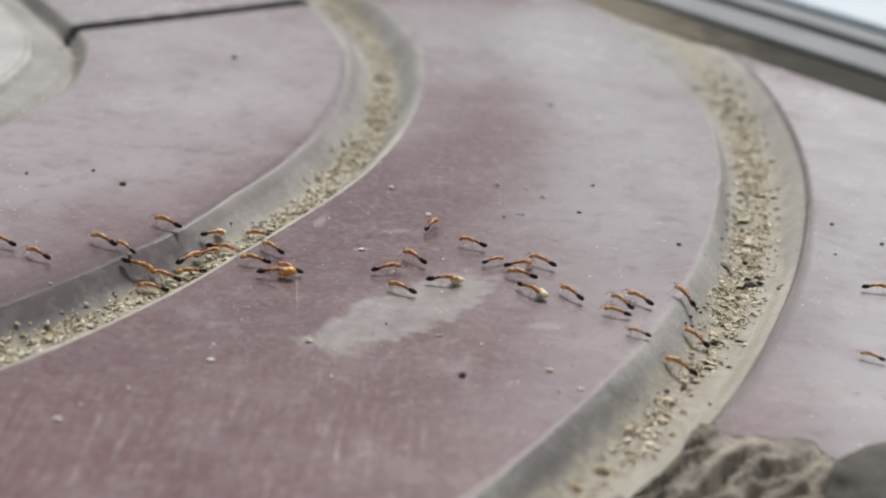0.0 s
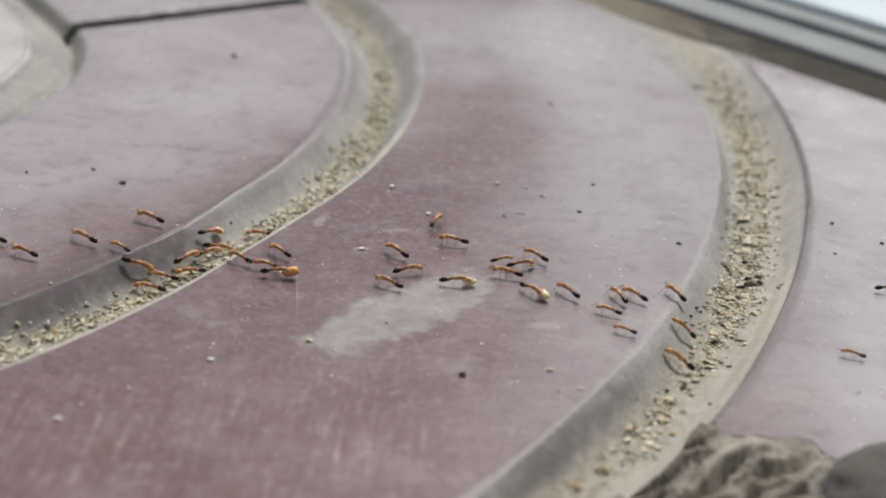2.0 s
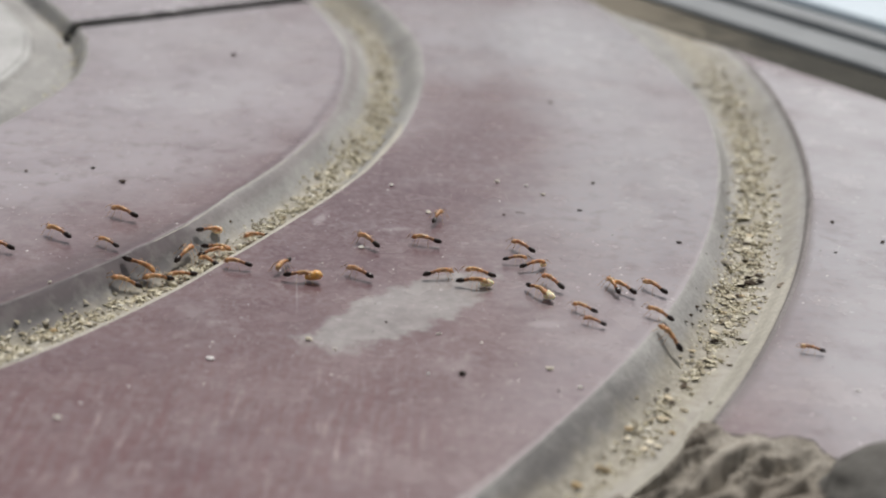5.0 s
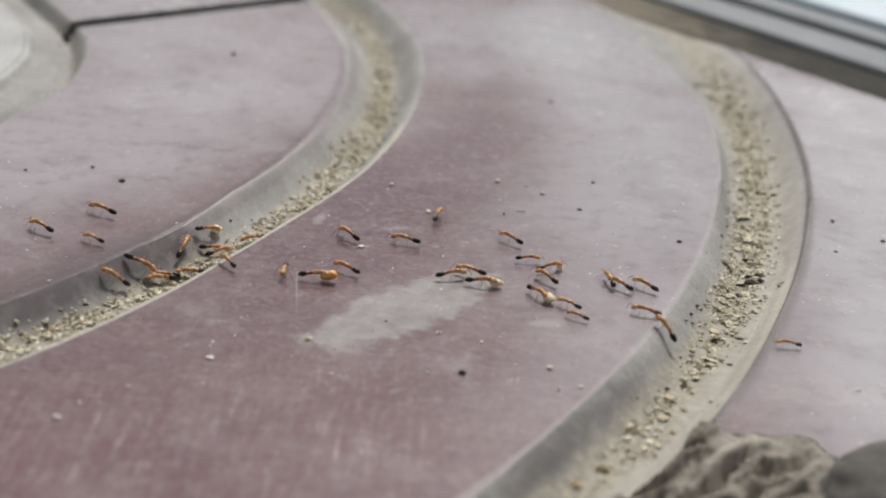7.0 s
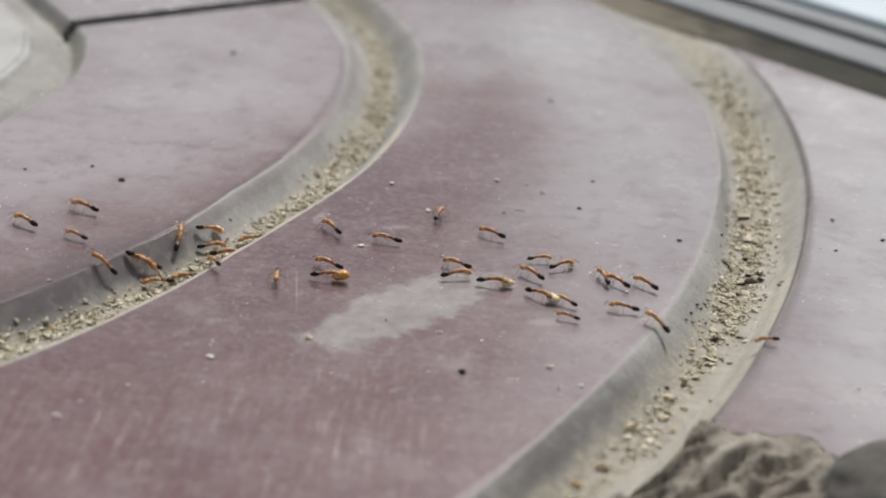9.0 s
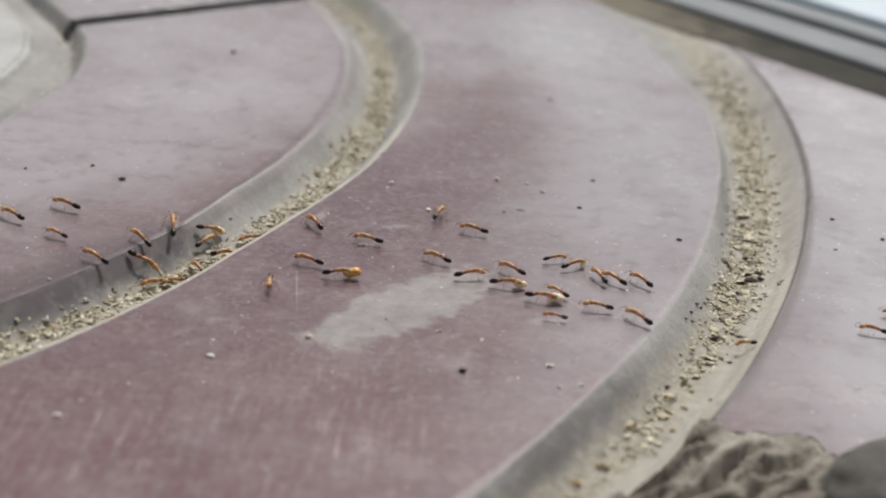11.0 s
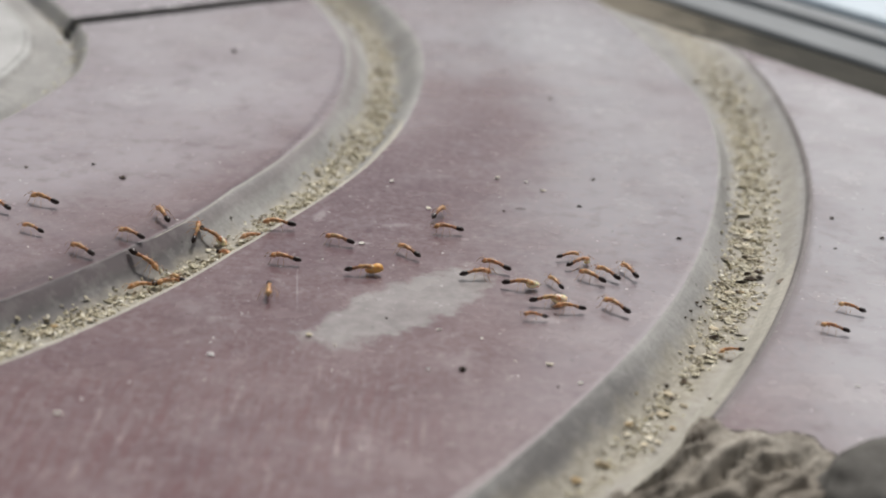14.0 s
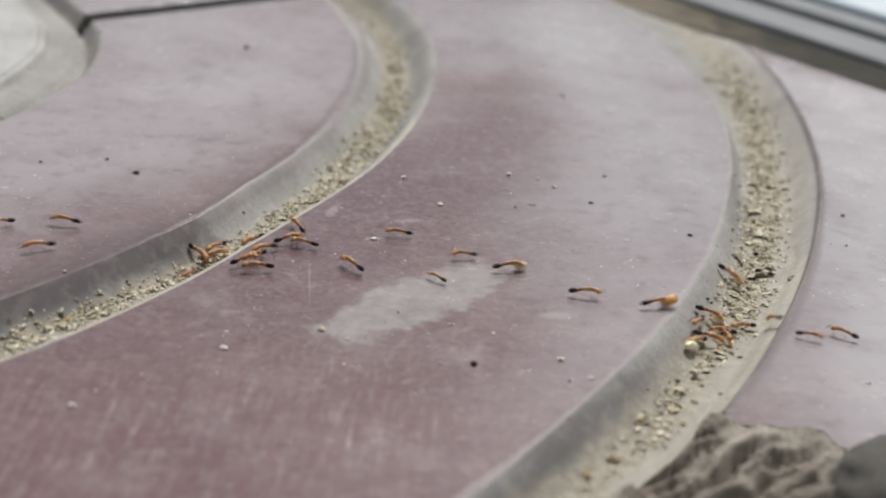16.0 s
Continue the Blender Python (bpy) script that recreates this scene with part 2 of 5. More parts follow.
    soot = speckle(n, l, place(n, l, (1, 1, 1), 0, (0.37, 0.11, 0)), 500.0, 0.085, 0.16)
    base = mix(n, l, maths(n, l, "MULTIPLY", soot, 0.75), base, (0.05, 0.035, 0.035))
    l.new(base, b.inputs["Base Color"])
    rough = ramp(n, l, noisy(n, l, vec, 120.0, 4.0), [(0.3, (0.20 - 0.06,)), (0.7, (0.20 + 0.12,))])
    l.new(rough, b.inputs["Roughness"])
    b.inputs["Specular IOR Level"].default_value = 0.46
    bump(n, l, b, mix(n, l, 0.35, fine, noisy(n, l, vec, 170.0, 3.0)), 0.35, 0.00012)
    return m


def make_cement(name, dark, light, grit=0.5, shade_and_stain=(), dust=(), silt=(), shine=0.5):
    m, n, l, b = material(name)
    vec = place(n, l)
    a = noisy(n, l, vec, 90.0, 4.0)
    f = noisy(n, l, vec, 1500.0, 5.0, 0.7)
    base = mix(n, l, ramp(n, l, a, [(0.35, (0,)), (0.68, (1,))]), dark, light)
    base = mix(n, l, ramp(n, l, f, [(0.35, (0.5,)), (0.6, (0,))]), base, tuple(c * 0.6 for c in dark))
    base = mix(n, l, maths(n, l, "MULTIPLY", speckle(n, l, vec, 700.0, 0.16, 0.12), 0.7), base, (0.05, 0.045, 0.04))
    if shade_and_stain:
        # ragged dark patches, for painted wall shade as well as dirt
        for cx, cy, sx, sy, turn, amount in shade_and_stain:
            base = mix(n, l, maths(n, l, "MULTIPLY", ragged_area(n, l, vec, cx, cy, sx, sy, turn, 0.4, 1.15, 150.0), amount), base, (0.085, 0.078, 0.078))
    if dust:
        base = mix(n, l, ramp(n, l, noisy(n, l, vec, 210.0, 5.0, 0.7), [(0.50, (0,)), (0.70, (0.32,))]), base, (0.20, 0.185, 0.175))
        base = mix(n, l, ramp(n, l, noisy(n, l, place(n, l, (1, 1, 1), 0, (0.3, 0.2, 0.1)), 420.0, 5.0, 0.65), [(0.50, (0,)), (0.64, (0.20,))]), base, (0.48, 0.468, 0.43))
        base = mix(n, l, ramp(n, l, noisy(n, l, place(n, l, (1, 1, 1), 0, (0.7, 0.4, 0.1)), 130.0, 4.0, 0.6), [(0.50, (0,)), (0.70, (0.40,))]), base, (0.17, 0.165, 0.155))
        # darker purple-grey band just below the middle ring's inner rim
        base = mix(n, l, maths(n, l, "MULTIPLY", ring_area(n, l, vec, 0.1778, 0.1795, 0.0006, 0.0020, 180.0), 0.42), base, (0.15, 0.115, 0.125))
        clods = mix(n, l, ramp(n, l, noisy(n, l, vec, 800.0, 5.0, 0.7), [(0.40, (0,)), (0.62, (1,))]), (0.25, 0.225, 0.165), (0.42, 0.39, 0.31))
        pale = mix(n, l, ramp(n, l, noisy(n, l, vec, 320.0, 5.0, 0.65), [(0.36, (0,)), (0.64, (1,))]), (0.32, 0.298, 0.25), (0.45, 0.423, 0.36))
        base = mix(n, l, maths(n, l, "MULTIPLY", ring_area(n, l, vec, 0.2500, 0.2570, 0.0014, 0.0030, 160.0), 0.65), base, pale)
        for r0, r1, amount in dust:
            base = mix(n, l, maths(n, l, "MULTIPLY", ring_area(n, l, vec, r0, r1, 0.0012, 0.0040, 220.0), amount), base, clods)
    for cx, cy, sx, sy, turn, amount in silt:
        base = mix(n, l, maths(n, l, "MULTIPLY", ragged_area(n, l, vec, cx, cy, sx, sy, turn, 0.4, 1.15, 120.0), amount), base, (0.20, 0.175, 0.13))
    l.new(base, b.inputs["Base Color"])
    b.inputs["Specular IOR Level"].default_value = shine
    b.inputs["Roughness"].default_value = 0.85
    bump(n, l, b, mix(n, l, 0.5, f, a), grit, 0.0003)
    return m


def make_grains():
    m, n, l, b = material("sand_grain")
    g = n.new("ShaderNodeNewGeometry")
    c = ramp(n, l, g.outputs["Random Per Island"], [
        (0.0, (0.035, 0.027, 0.018)), (0.07, (0.11, 0.088, 0.055)), (0.17, (0.27, 0.225, 0.138)), (0.45, (0.43, 0.385, 0.255)),
        (0.72, (0.57, 0.525, 0.375)), (0.92, (0.70, 0.665, 0.53)), (1.0, (0.86, 0.84, 0.76))])
    l.new(mix(n, l, 0.25, c, ramp(n, l, noisy(n, l, place(n, l), 2500.0), [(0.3, (0.24, 0.20, 0.13)), (0.7, (0.56, 0.52, 0.40))])), b.inputs["Base Color"])
    b.inputs["Roughness"].default_value = 0.6
    return m


def make_plain(name, colour, rough, spot=None, scale=900.0, metal=0.0, sss=0.0, shine=0.5):
    m, n, l, b = material(name)
    f = noisy(n, l, place(n, l), scale, 4.0)
    l.new(mix(n, l, ramp(n, l, f, [(0.38, (0,)), (0.66, (1,))]), colour, spot or tuple(c * 0.7 for c in colour)), b.inputs["Base Color"])
    b.inputs["Roughness"].default_value = rough
    b.inputs["Metallic"].default_value = metal
    b.inputs["Specular IOR Level"].default_value = shine
    if sss:
        b.inputs["Subsurface Weight"].default_value = sss
        b.inputs["Subsurface Radius"].default_value = (0.0006, 0.0003, 0.00015)
        b.inputs["Subsurface Scale"].default_value = 1.0
    return m


def make_body(name, dark, light, spot):
    """Ant skin: each ant its own tone between two, with darker blotches."""
    m, n, l, b = material(name)
    o = n.new("ShaderNodeObjectInfo")
    tone = ramp(n, l, o.outputs["Random"], [(0.0, dark), (1.0, light)])
    f = noisy(n, l, place(n, l), 900.0, 4.0)
    l.new(mix(n, l, ramp(n, l, f, [(0.44, (0,)), (0.68, (0.85,))]), tone, spot), b.inputs["Base Color"])
    b.inputs["Roughness"].default_value = 0.38
    b.inputs["Subsurface Weight"].default_value = 0.3
    b.inputs["Subsurface Radius"].default_value = (0.0006, 0.0003, 0.00015)
    b.inputs["Subsurface Scale"].default_value = 1.0
    return m


def make_crumb(name, stops):
    m, n, l, b = material(name)
    o = n.new("ShaderNodeObjectInfo")
    l.new(ramp(n, l, o.outputs["Random"], stops), b.inputs["Base Color"])
    b.inputs["Roughness"].default_value = 0.85
    b.inputs["Specular IOR Level"].default_value = 0.25
    return m


PAINT = make_paint()
# First three dark patches paint in groove-wall shade; the fourth is dirt.
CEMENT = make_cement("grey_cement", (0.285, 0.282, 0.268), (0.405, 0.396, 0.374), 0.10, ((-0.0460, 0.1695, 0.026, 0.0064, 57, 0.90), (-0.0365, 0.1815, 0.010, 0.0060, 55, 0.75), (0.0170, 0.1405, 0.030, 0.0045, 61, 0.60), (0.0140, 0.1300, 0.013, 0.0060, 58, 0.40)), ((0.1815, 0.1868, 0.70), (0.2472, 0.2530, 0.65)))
WORN = make_cement("worn_pale_rim", (0.385, 0.366, 0.31), (0.53, 0.505, 0.435), 0.3)
CHALK = make_cement("pale_grey_mortar", (0.40, 0.40, 0.385), (0.58, 0.585, 0.57))
JOINT = make_cement("dirty_joint_mortar", (0.028, 0.027, 0.019), (0.050, 0.047, 0.036), silt=((0.022, 0.362, 0.062, 0.020, -50, 0.75),), shine=0.2)
SPOKE = make_cement("dark_spoke_groove", (0.085, 0.082, 0.075), (0.14, 0.136, 0.125))
# Grime of the outer lip, with the lip's shade put into its colour.
SHADED_GRIME = make_cement("shaded_grimy_lip", (0.16, 0.145, 0.14), (0.27, 0.25, 0.24))
RUBBLE = make_cement("broken_concrete", (0.14, 0.118, 0.09), (0.42, 0.385, 0.325), 1.0)
STONE = make_cement("dark_stone", (0.085, 0.080, 0.070), (0.15, 0.142, 0.128), 0.5)
GRAIN = make_grains()
RAIL = make_plain("dull_aluminium", (0.20, 0.217, 0.224), 0.7, (0.165, 0.18, 0.187), 60.0, 0.0)
SLOT = make_plain("track_shadow_grey", (0.19, 0.205, 0.21), 0.6, (0.20, 0.215, 0.22), 60.0)
GLAZE = make_plain("pale_glazed_tile", (0.52, 0.61, 0.665), 0.5, (0.46, 0.55, 0.61), 25.0)
SOIL = make_cement("yard_ground", (0.09, 0.08, 0.065), (0.17, 0.15, 0.12))
ORANGE = make_body("ant_orange", (0.46, 0.20, 0.07), (0.62, 0.37, 0.155), (0.24, 0.095, 0.034))
WAIST = make_plain("ant_waist", (0.42, 0.19, 0.07), 0.42, (0.24, 0.09, 0.03), 1400.0)
GASTER = make_plain("ant_gaster", (0.012, 0.006, 0.004), 0.30, (0.024, 0.010, 0.006), 1400.0, 0.0, 0.0, 0.3)
LEG = make_plain("ant_leg", (0.55, 0.34, 0.18), 0.4, (0.46, 0.26, 0.12), 1800.0)
LARVA = make_plain("pale_larva", (0.97, 0.90, 0.70), 0.30, (0.93, 0.76, 0.42), 1500.0, 0.0, 0.3)
AMBER = make_plain("amber_pupa", (0.86, 0.48, 0.13), 0.30, (0.55, 0.24, 0.05), 1500.0, 0.0, 0.3)
HUSK = make_plain("dry_seed_husk", (0.17, 0.13, 0.09), 0.7, (0.36, 0.30, 0.22), 1600.0)
CRUMB_PALE = make_crumb("pale_crumb", [(0.0, (0.92, 0.91, 0.88)), (0.6, (0.84, 0.80, 0.72)), (1.0, (0.64, 0.56, 0.42))])
PEBBLE_TONE = make_crumb("cream_pebble", [(0.0, (0.74, 0.69, 0.56)), (0.55, (0.62, 0.54, 0.39)), (1.0, (0.46, 0.33, 0.17))])
CRUMB_DARK = make_crumb("dark_crumb", [(0.0, (0.030, 0.022, 0.015)), (0.7, (0.065, 0.046, 0.031)), (1.0, (0.14, 0.108, 0.072))])


# ---- mesh helpers ----
def obj(name, bm, mats, parent=None, label="", smooth_shade=True):
    me = bpy.data.meshes.new(name)
    bm.normal_update()
    bm.to_mesh(me)
    bm.free()
    for mt in (mats if isinstance(mats, (list, tuple)) else [mats]):
        me.materials.append(mt)
    if smooth_shade:
        me.shade_smooth()
    ob = new(name, me)
    ob.parent = parent
    if label:
        ob["label"] = label
    return ob


def part(name, bm, mat, parent, label=""):
    return obj(name, bm, mat, parent, label)


def tube(bm, pts, radii, sides=6):
    """A tapered tube through pts (millimetres)."""
    rings = []
    pts = [Vector(p) * MM for p in pts]
    for i, p in enumerate(pts):
        d = (pts[min(i + 1, len(pts) - 1)] - pts[max(i - 1, 0)]).normalized()
        a = d.orthogonal().normalized()
        c = d.cross(a)
        r = radii[i] * MM
        rings.append([bm.verts.new(p + (a * math.cos(k * math.tau / sides) + c * math.sin(k * math.tau / sides)) * r) for k in range(sides)])
    for r0, r1 in zip(rings, rings[1:]):
        for k in range(sides):
            bm.faces.new((r0[k], r0[(k + 1) % sides], r1[(k + 1) % sides], r1[k]))
    bm.faces.new(rings[0][::-1])
    bm.faces.new(rings[-1])


def blob(bm, centre, radii, tilt=0.0, seg=12, rings=8, taper=0.0):
    """An egg-shaped body, long axis x, in millimetres; taper narrows its front."""
    made = bmesh.ops.create_uvsphere(bm, u_segments=seg, v_segments=rings, radius=1.0)["verts"]
    rot = Matrix.Rotation(radians(90), 3, "Y")
    lean = Matrix.Rotation(radians(-tilt), 3, "Y")
    for v in made:
        q = rot @ v.co
        k = 1 - taper * q.x
        q = Vector((q.x * radii[0], q.y * radii[1] * k, q.z * radii[2] * k))
        v.co = (lean @ q + Vector(centre)) * MM


# ---- the slab ----
BREAK_TH = -27.2


def break_edge(r):
    """The angle at which the slab has snapped off, by the radius."""
    return BREAK_TH + 0.9 * noise.noise((r * 0.14, 3.1, 0)) + 0.35 * noise.noise((r * 0.45, 7.7, 0))


def broken(r, th):
    return 256.7 - 3.4 * (1 - smooth(-33, -29.5, th)) < r < 285 and -38 < th < break_edge(r)


def build_slab():
    rs = [0.6, 6, 14, 26, 40, 52] + [60.0 + 2.2 * k for k in range(135)] + [259.4 + 0.7 * k for k in range(37)] + [362, 376, 394, 416, 444, 480, 520, 570, 630]
    rs = [r for r in rs if not any(a - 1.6 < r < b + 1.6 for a, b in RINGS)]
    for a, b in RINGS:
        rs += [a - 1.2, a - 0.5, a - 0.15, a, b, b + 0.15, b + 0.5, b + 1.2]
        rs += [a + (b - a) * k / 32 for k in range(1, 32)]
    rs = sorted(set(round(v, 2) for v in rs))
    ths = sorted(list(np.arange(-52, 46.01, 0.25)) + [BREAK_TH - 0.012, BREAK_TH + 0.012])
    ths = list(np.arange(-180, -66, 3.0)) + [-64.0, -60, -57, -55, -53] + ths + [47, 49, 52] + list(np.arange(55, 178, 3.0)) + [180.0]
    bm = bmesh.new()
    grid = []
    for r in rs:
        row = []
        shift = break_edge(r) - BREAK_TH if r > 252 else 0.0
        for th in ths:
            th += shift * (1 - smooth(0.3, 4.0, abs(th - BREAK_TH)))
            x, y = spot(r, th)
            z = ground(x, y) + 0.10 * noise.noise((x * 0.05, y * 0.05, 1.0)) + 0.03 * noise.noise((x * 0.3, y * 0.3, 4.0))
            if broken(r, th):
                z = -7.0
            row.append(bm.verts.new((x * MM, y * MM, z * MM)))
        grid.append(row)
    for i in range(len(rs) - 1):
        rm = (rs[i] + rs[i + 1]) / 2
        wet = any(a < rm < b for a, b in RINGS)
        kind = 1 if wet else 0
        if RINGS[1][1] - 0.7 < rm < RINGS[1][1] + 0.5 or RINGS[2][1] - 3.2 < rm < RINGS[2][1] - 0.5:
            kind = 3
        if rm < RINGS[0][0] + 0.6:
            kind = 5
        if RINGS[2][1] - 0.5 < rm < RINGS[2][1] + 0.45:
            kind = 4
        if any(a - 0.6 < rm < a for a, b in RINGS):
            kind = 1
        rim = RINGS[1][0] - 0.16 < rm < RINGS[1][0]
        for j in range(len(ths) - 1):
            f = bm.faces.new((grid[i][j], grid[i + 1][j], grid[i + 1][j + 1], grid[i][j + 1]))
            edge = rm > 252 and any(grid[p][q].co.z < -0.006 for p in (i, i + 1) for q in (j, j + 1))
            pale_rim = rim and -27 < ths[j] < -9 and noise.noise((ths[j] * 0.8, 2.2, 6.0)) > -0.25
            bare = kind == 3 and ths[j] > (-16 if rm > 240 else -7) + 4 * noise.noise((ths[j] * 0.6, rm * 0.7, 2.0))
            f.material_index = 1 if edge or bare else 3 if pale_rim else kind
    near = [f for f in bm.faces if 124 < polar(*(f.calc_center_median() / MM).xy)[0] < 182]
    for d in (SPOKE_A, SPOKE_A + 1.0, SPOKE_A + 2.0, SPOKE_B - 1.2, SPOKE_B):
        near = [f for f in bm.faces if 124 < polar(*(f.calc_center_median() / MM).xy)[0] < 182] if d > SPOKE_A else near
        geom = list({e for f in near for e in (f, *f.edges, *f.verts)})
        nn = Vector((*SPOKE_N, 0)).normalized()
        bmesh.ops.bisect_plane(bm, geom=geom, plane_co=nn * d * MM / Vector(SPOKE_N).length, plane_no=nn, dist=1e-7)
    bm.verts.ensure_lookup_table()
    for v in bm.verts:
        x, y = v.co.x / MM, v.co.y / MM
        s = x * SPOKE_N[0] + y * SPOKE_N[1]
        if SPOKE_A - 0.3 < s < SPOKE_B + 0.3 and 126 < polar(x, y)[0] < 178:
            v.co.z = ground(x, y) * MM
    for f in bm.faces:
        c = f.calc_center_median() / MM
        s = c.x * SPOKE_N[0] + c.y * SPOKE_N[1]
        if SPOKE_A < s < SPOKE_B and 126.5 < polar(c.x, c.y)[0] < 177.6:
            f.material_index = 2
    en = Vector((*EDGE_N, 0)).normalized()
    et = Vector((-EDGE_N[1], EDGE_N[0], 0)).normalized()
    bmesh.ops.remove_doubles(bm, verts=bm.verts[:], dist=1e-7)
    for way, reach in ((en, EDGE_D), (-en, 300.0), (et, 450.0), (-et, 110.0)):
        cut = bmesh.ops.bisect_plane(bm, geom=bm.verts[:] + bm.edges[:] + bm.faces[:], plane_co=way * reach * MM, plane_no=way, dist=1e-7, clear_outer=True)
        lip = [e for e in cut["geom_cut"] if isinstance(e, bmesh.types.BMEdge)]
        for drop, out in ((0.5, 0.35), (13.0, 0.4)):
            ext = bmesh.ops.extrude_edge_only(bm, edges=lip)["geom"]
            for v in (g for g in ext if isinstance(g, bmesh.types.BMVert)):
                v.co.z -= drop * MM
                v.co += way * out * MM
            lip = [g for g in ext if isinstance(g, bmesh.types.BMEdge) and all(v in ext for v in g.verts)]
            for g in ext:
                if isinstance(g, bmesh.types.BMFace):
                    g.material_index = 1
    ob = obj("pavement", bm, [PAINT, CEMENT, SPOKE, WORN, SHADED_GRIME, CHALK])
    ob.data.set_sharp_from_angle(angle=radians(38))
    tagged(ob, "mauve painted concrete paving slab with worn patches and cast curved grooves", "paving slab", kind="structure")


build_slab()


def strip(name, a, b, z0, z1, mat, parent, label="", bevel=0.6):
    """A long bar beside the slab edge, between offsets a and b across it (millimetres)."""
    bm = bmesh.new()
    en, et = Vector((*EDGE_N, 0)).normalized(), Vector((-EDGE_N[1], EDGE_N[0], 0)).normalized()
    prof = [(a, z0), (a, z1 - bevel), (a + bevel, z1), (b - bevel, z1), (b, z1 - bevel), (b, z0)]
    rows = []
    for k in range(41):
        t = -420 + k * 24.0
        rows.append([bm.verts.new((en * u + et * t + Vector((0, 0, w + 0.12 * noise.noise((t * 0.03, u, 2))))) * MM) for u, w in prof])
    for p, q in zip(rows, rows[1:]):
        for k in range(len(prof) - 1):
            bm.faces.new((p[k], p[k + 1], q[k + 1], q[k]))
    bm.faces.new(rows[0])
    bm.faces.new(rows[-1][::-1])
    bmesh.ops.recalc_face_normals(bm, faces=bm.faces[:])
    ob = obj(name, bm, mat, parent, label, False)
    return ob


gap = strip("joint", 241.0, 260.8, -14, -1.6, JOINT, None)
tagged(gap, "dark dirty mortar joint running along the slab edge", "joint", kind="structure")
track = new("door_track")
tagged(track, "dull grey aluminium sliding door track with dark slots", "door track")
strip("rail", 261.0, 274.5, -12, -0.4, RAIL, track)
strip("slot", 274.5, 280.5, -12, -4.0, SLOT, track, "dark slot floor")
strip("rail", 280.5, 289.0, -12, -0.4, RAIL, track)
strip("slot", 289.0, 293.2, -12, -4.0, SLOT, track, "dark slot floor")
pale = strip("floor", 293.4, 1500, -12, 0.2, GLAZE, None)
tagged(pale, "glossy pale blue-white tiled floor beyond the track", "floor", kind="structure")


def build_yard():
    bm = bmesh.new()
    rings = [0.2, 0.5, 1.2, 3, 8, 25, 80, 300, 1500]
    rows = []
    for r in rings:
        rows.append([bm.verts.new((r * math.cos(a * math.tau / 32), r * math.sin(a * math.tau / 32), -0.014 + 0.002 * noise.noise((r * 5, a, 0)))) for a in range(32)])
    for p, q in zip(rows, rows[1:]):
        for k in range(32):
            bm.faces.new((p[k], q[k], q[(k + 1) % 32], p[(k + 1) % 32]))
    bm.faces.new(rows[0][::-1])
    bmesh.ops.recalc_face_normals(bm, faces=bm.faces[:])
    tagged(obj("ground", bm, SOIL), "bare grey-brown ground round the paving slab", "ground", kind="structure")


build_yard()


def build_break():
    """The broken corner: rough concrete in slanting ridges and hollows, a little below the slab top."""
    bm = bmesh.new()
    rows = []
    for i in range(175):
        r = 252.6 + i * 0.2
        row = []
        for j in range(200):
            th = BREAK_TH + 1.4 - j * 0.068
            x, y = spot(r, th)
            a, c = x * 0.75 + y * 0.66, -x * 0.66 + y * 0.75
            bend = 2.2 * noise.noise((x * 0.13, y * 0.13, 3.3))
            ridge = noise.noise((a * 0.10, (c + bend) * 0.48, 2.0)) + 0.55 * noise.noise((a * 0.25, (c + bend) * 0.95, 6.0))
            z = -1.4 + 3.0 * ridge + 0.5 * abs(noise.noise((x * 0.8, y * 0.8, 5)))
            z += 0.40 * noise.noise((x * 1.5, y * 1.5, 1)) + 0.18 * noise.noise((x * 3.6, y * 3.6, 1))
            inner = 256.7 - 3.4 * (1 - smooth(-33, -29.5, th))
            z -= 1.3 * (1 - smooth(0.2, 1.6, r - inner)) * (1 - smooth(-29.6, -28.2, th))
            rough = -0.05 + 0.5 * noise.noise((x * 0.7, y * 0.7, 9.0))
            z = rough + (z - rough) * smooth(0.1, 1.3, break_edge(r) - th)
            top = 0.4 if broken(r, th) else ground(x, y) - 0.25
            row.append(bm.verts.new((x * MM, y * MM, max(-6.5, min(z, top)) * MM)))
        rows.append(row)
    for p, q in zip(rows, rows[1:]):
        for k in range(len(p) - 1):
            bm.faces.new((p[k], p[k + 1], q[k + 1], q[k]))
    bmesh.ops.recalc_face_normals(bm, faces=bm.faces[:])
    tagged(obj("broken_concrete", bm, RUBBLE), "rough ridged grey-brown broken concrete at the chipped slab corner", "broken concrete", kind="structure")


build_break()


def build_stone(x, y, z, size, seed):
    bm = bmesh.new()
    bmesh.ops.create_icosphere(bm, subdivisions=5, radius=1)
    for v in bm.verts:
        p = v.co.copy()
        k = 1 + 0.22 * noise.noise(p * 1.1 + Vector((seed, 0, 0))) + 0.07 * noise.noise(p * 3.5 + Vector((seed, 2, 0))) + 0.02 * noise.noise(p * 11)
        v.co = Vector((p.x * size[0] * k, p.y * size[1] * k, p.z * size[2] * k)) * MM
    ob = obj("stone", bm, STONE)
    ob.location = (x * MM, y * MM, z * MM)
    return tagged(ob, "dark grey rounded stone beside the broken slab corner", "stone")


build_stone(51.5, 132.0, -1.8, (11.0, 10.5, 6.0), 4.0)


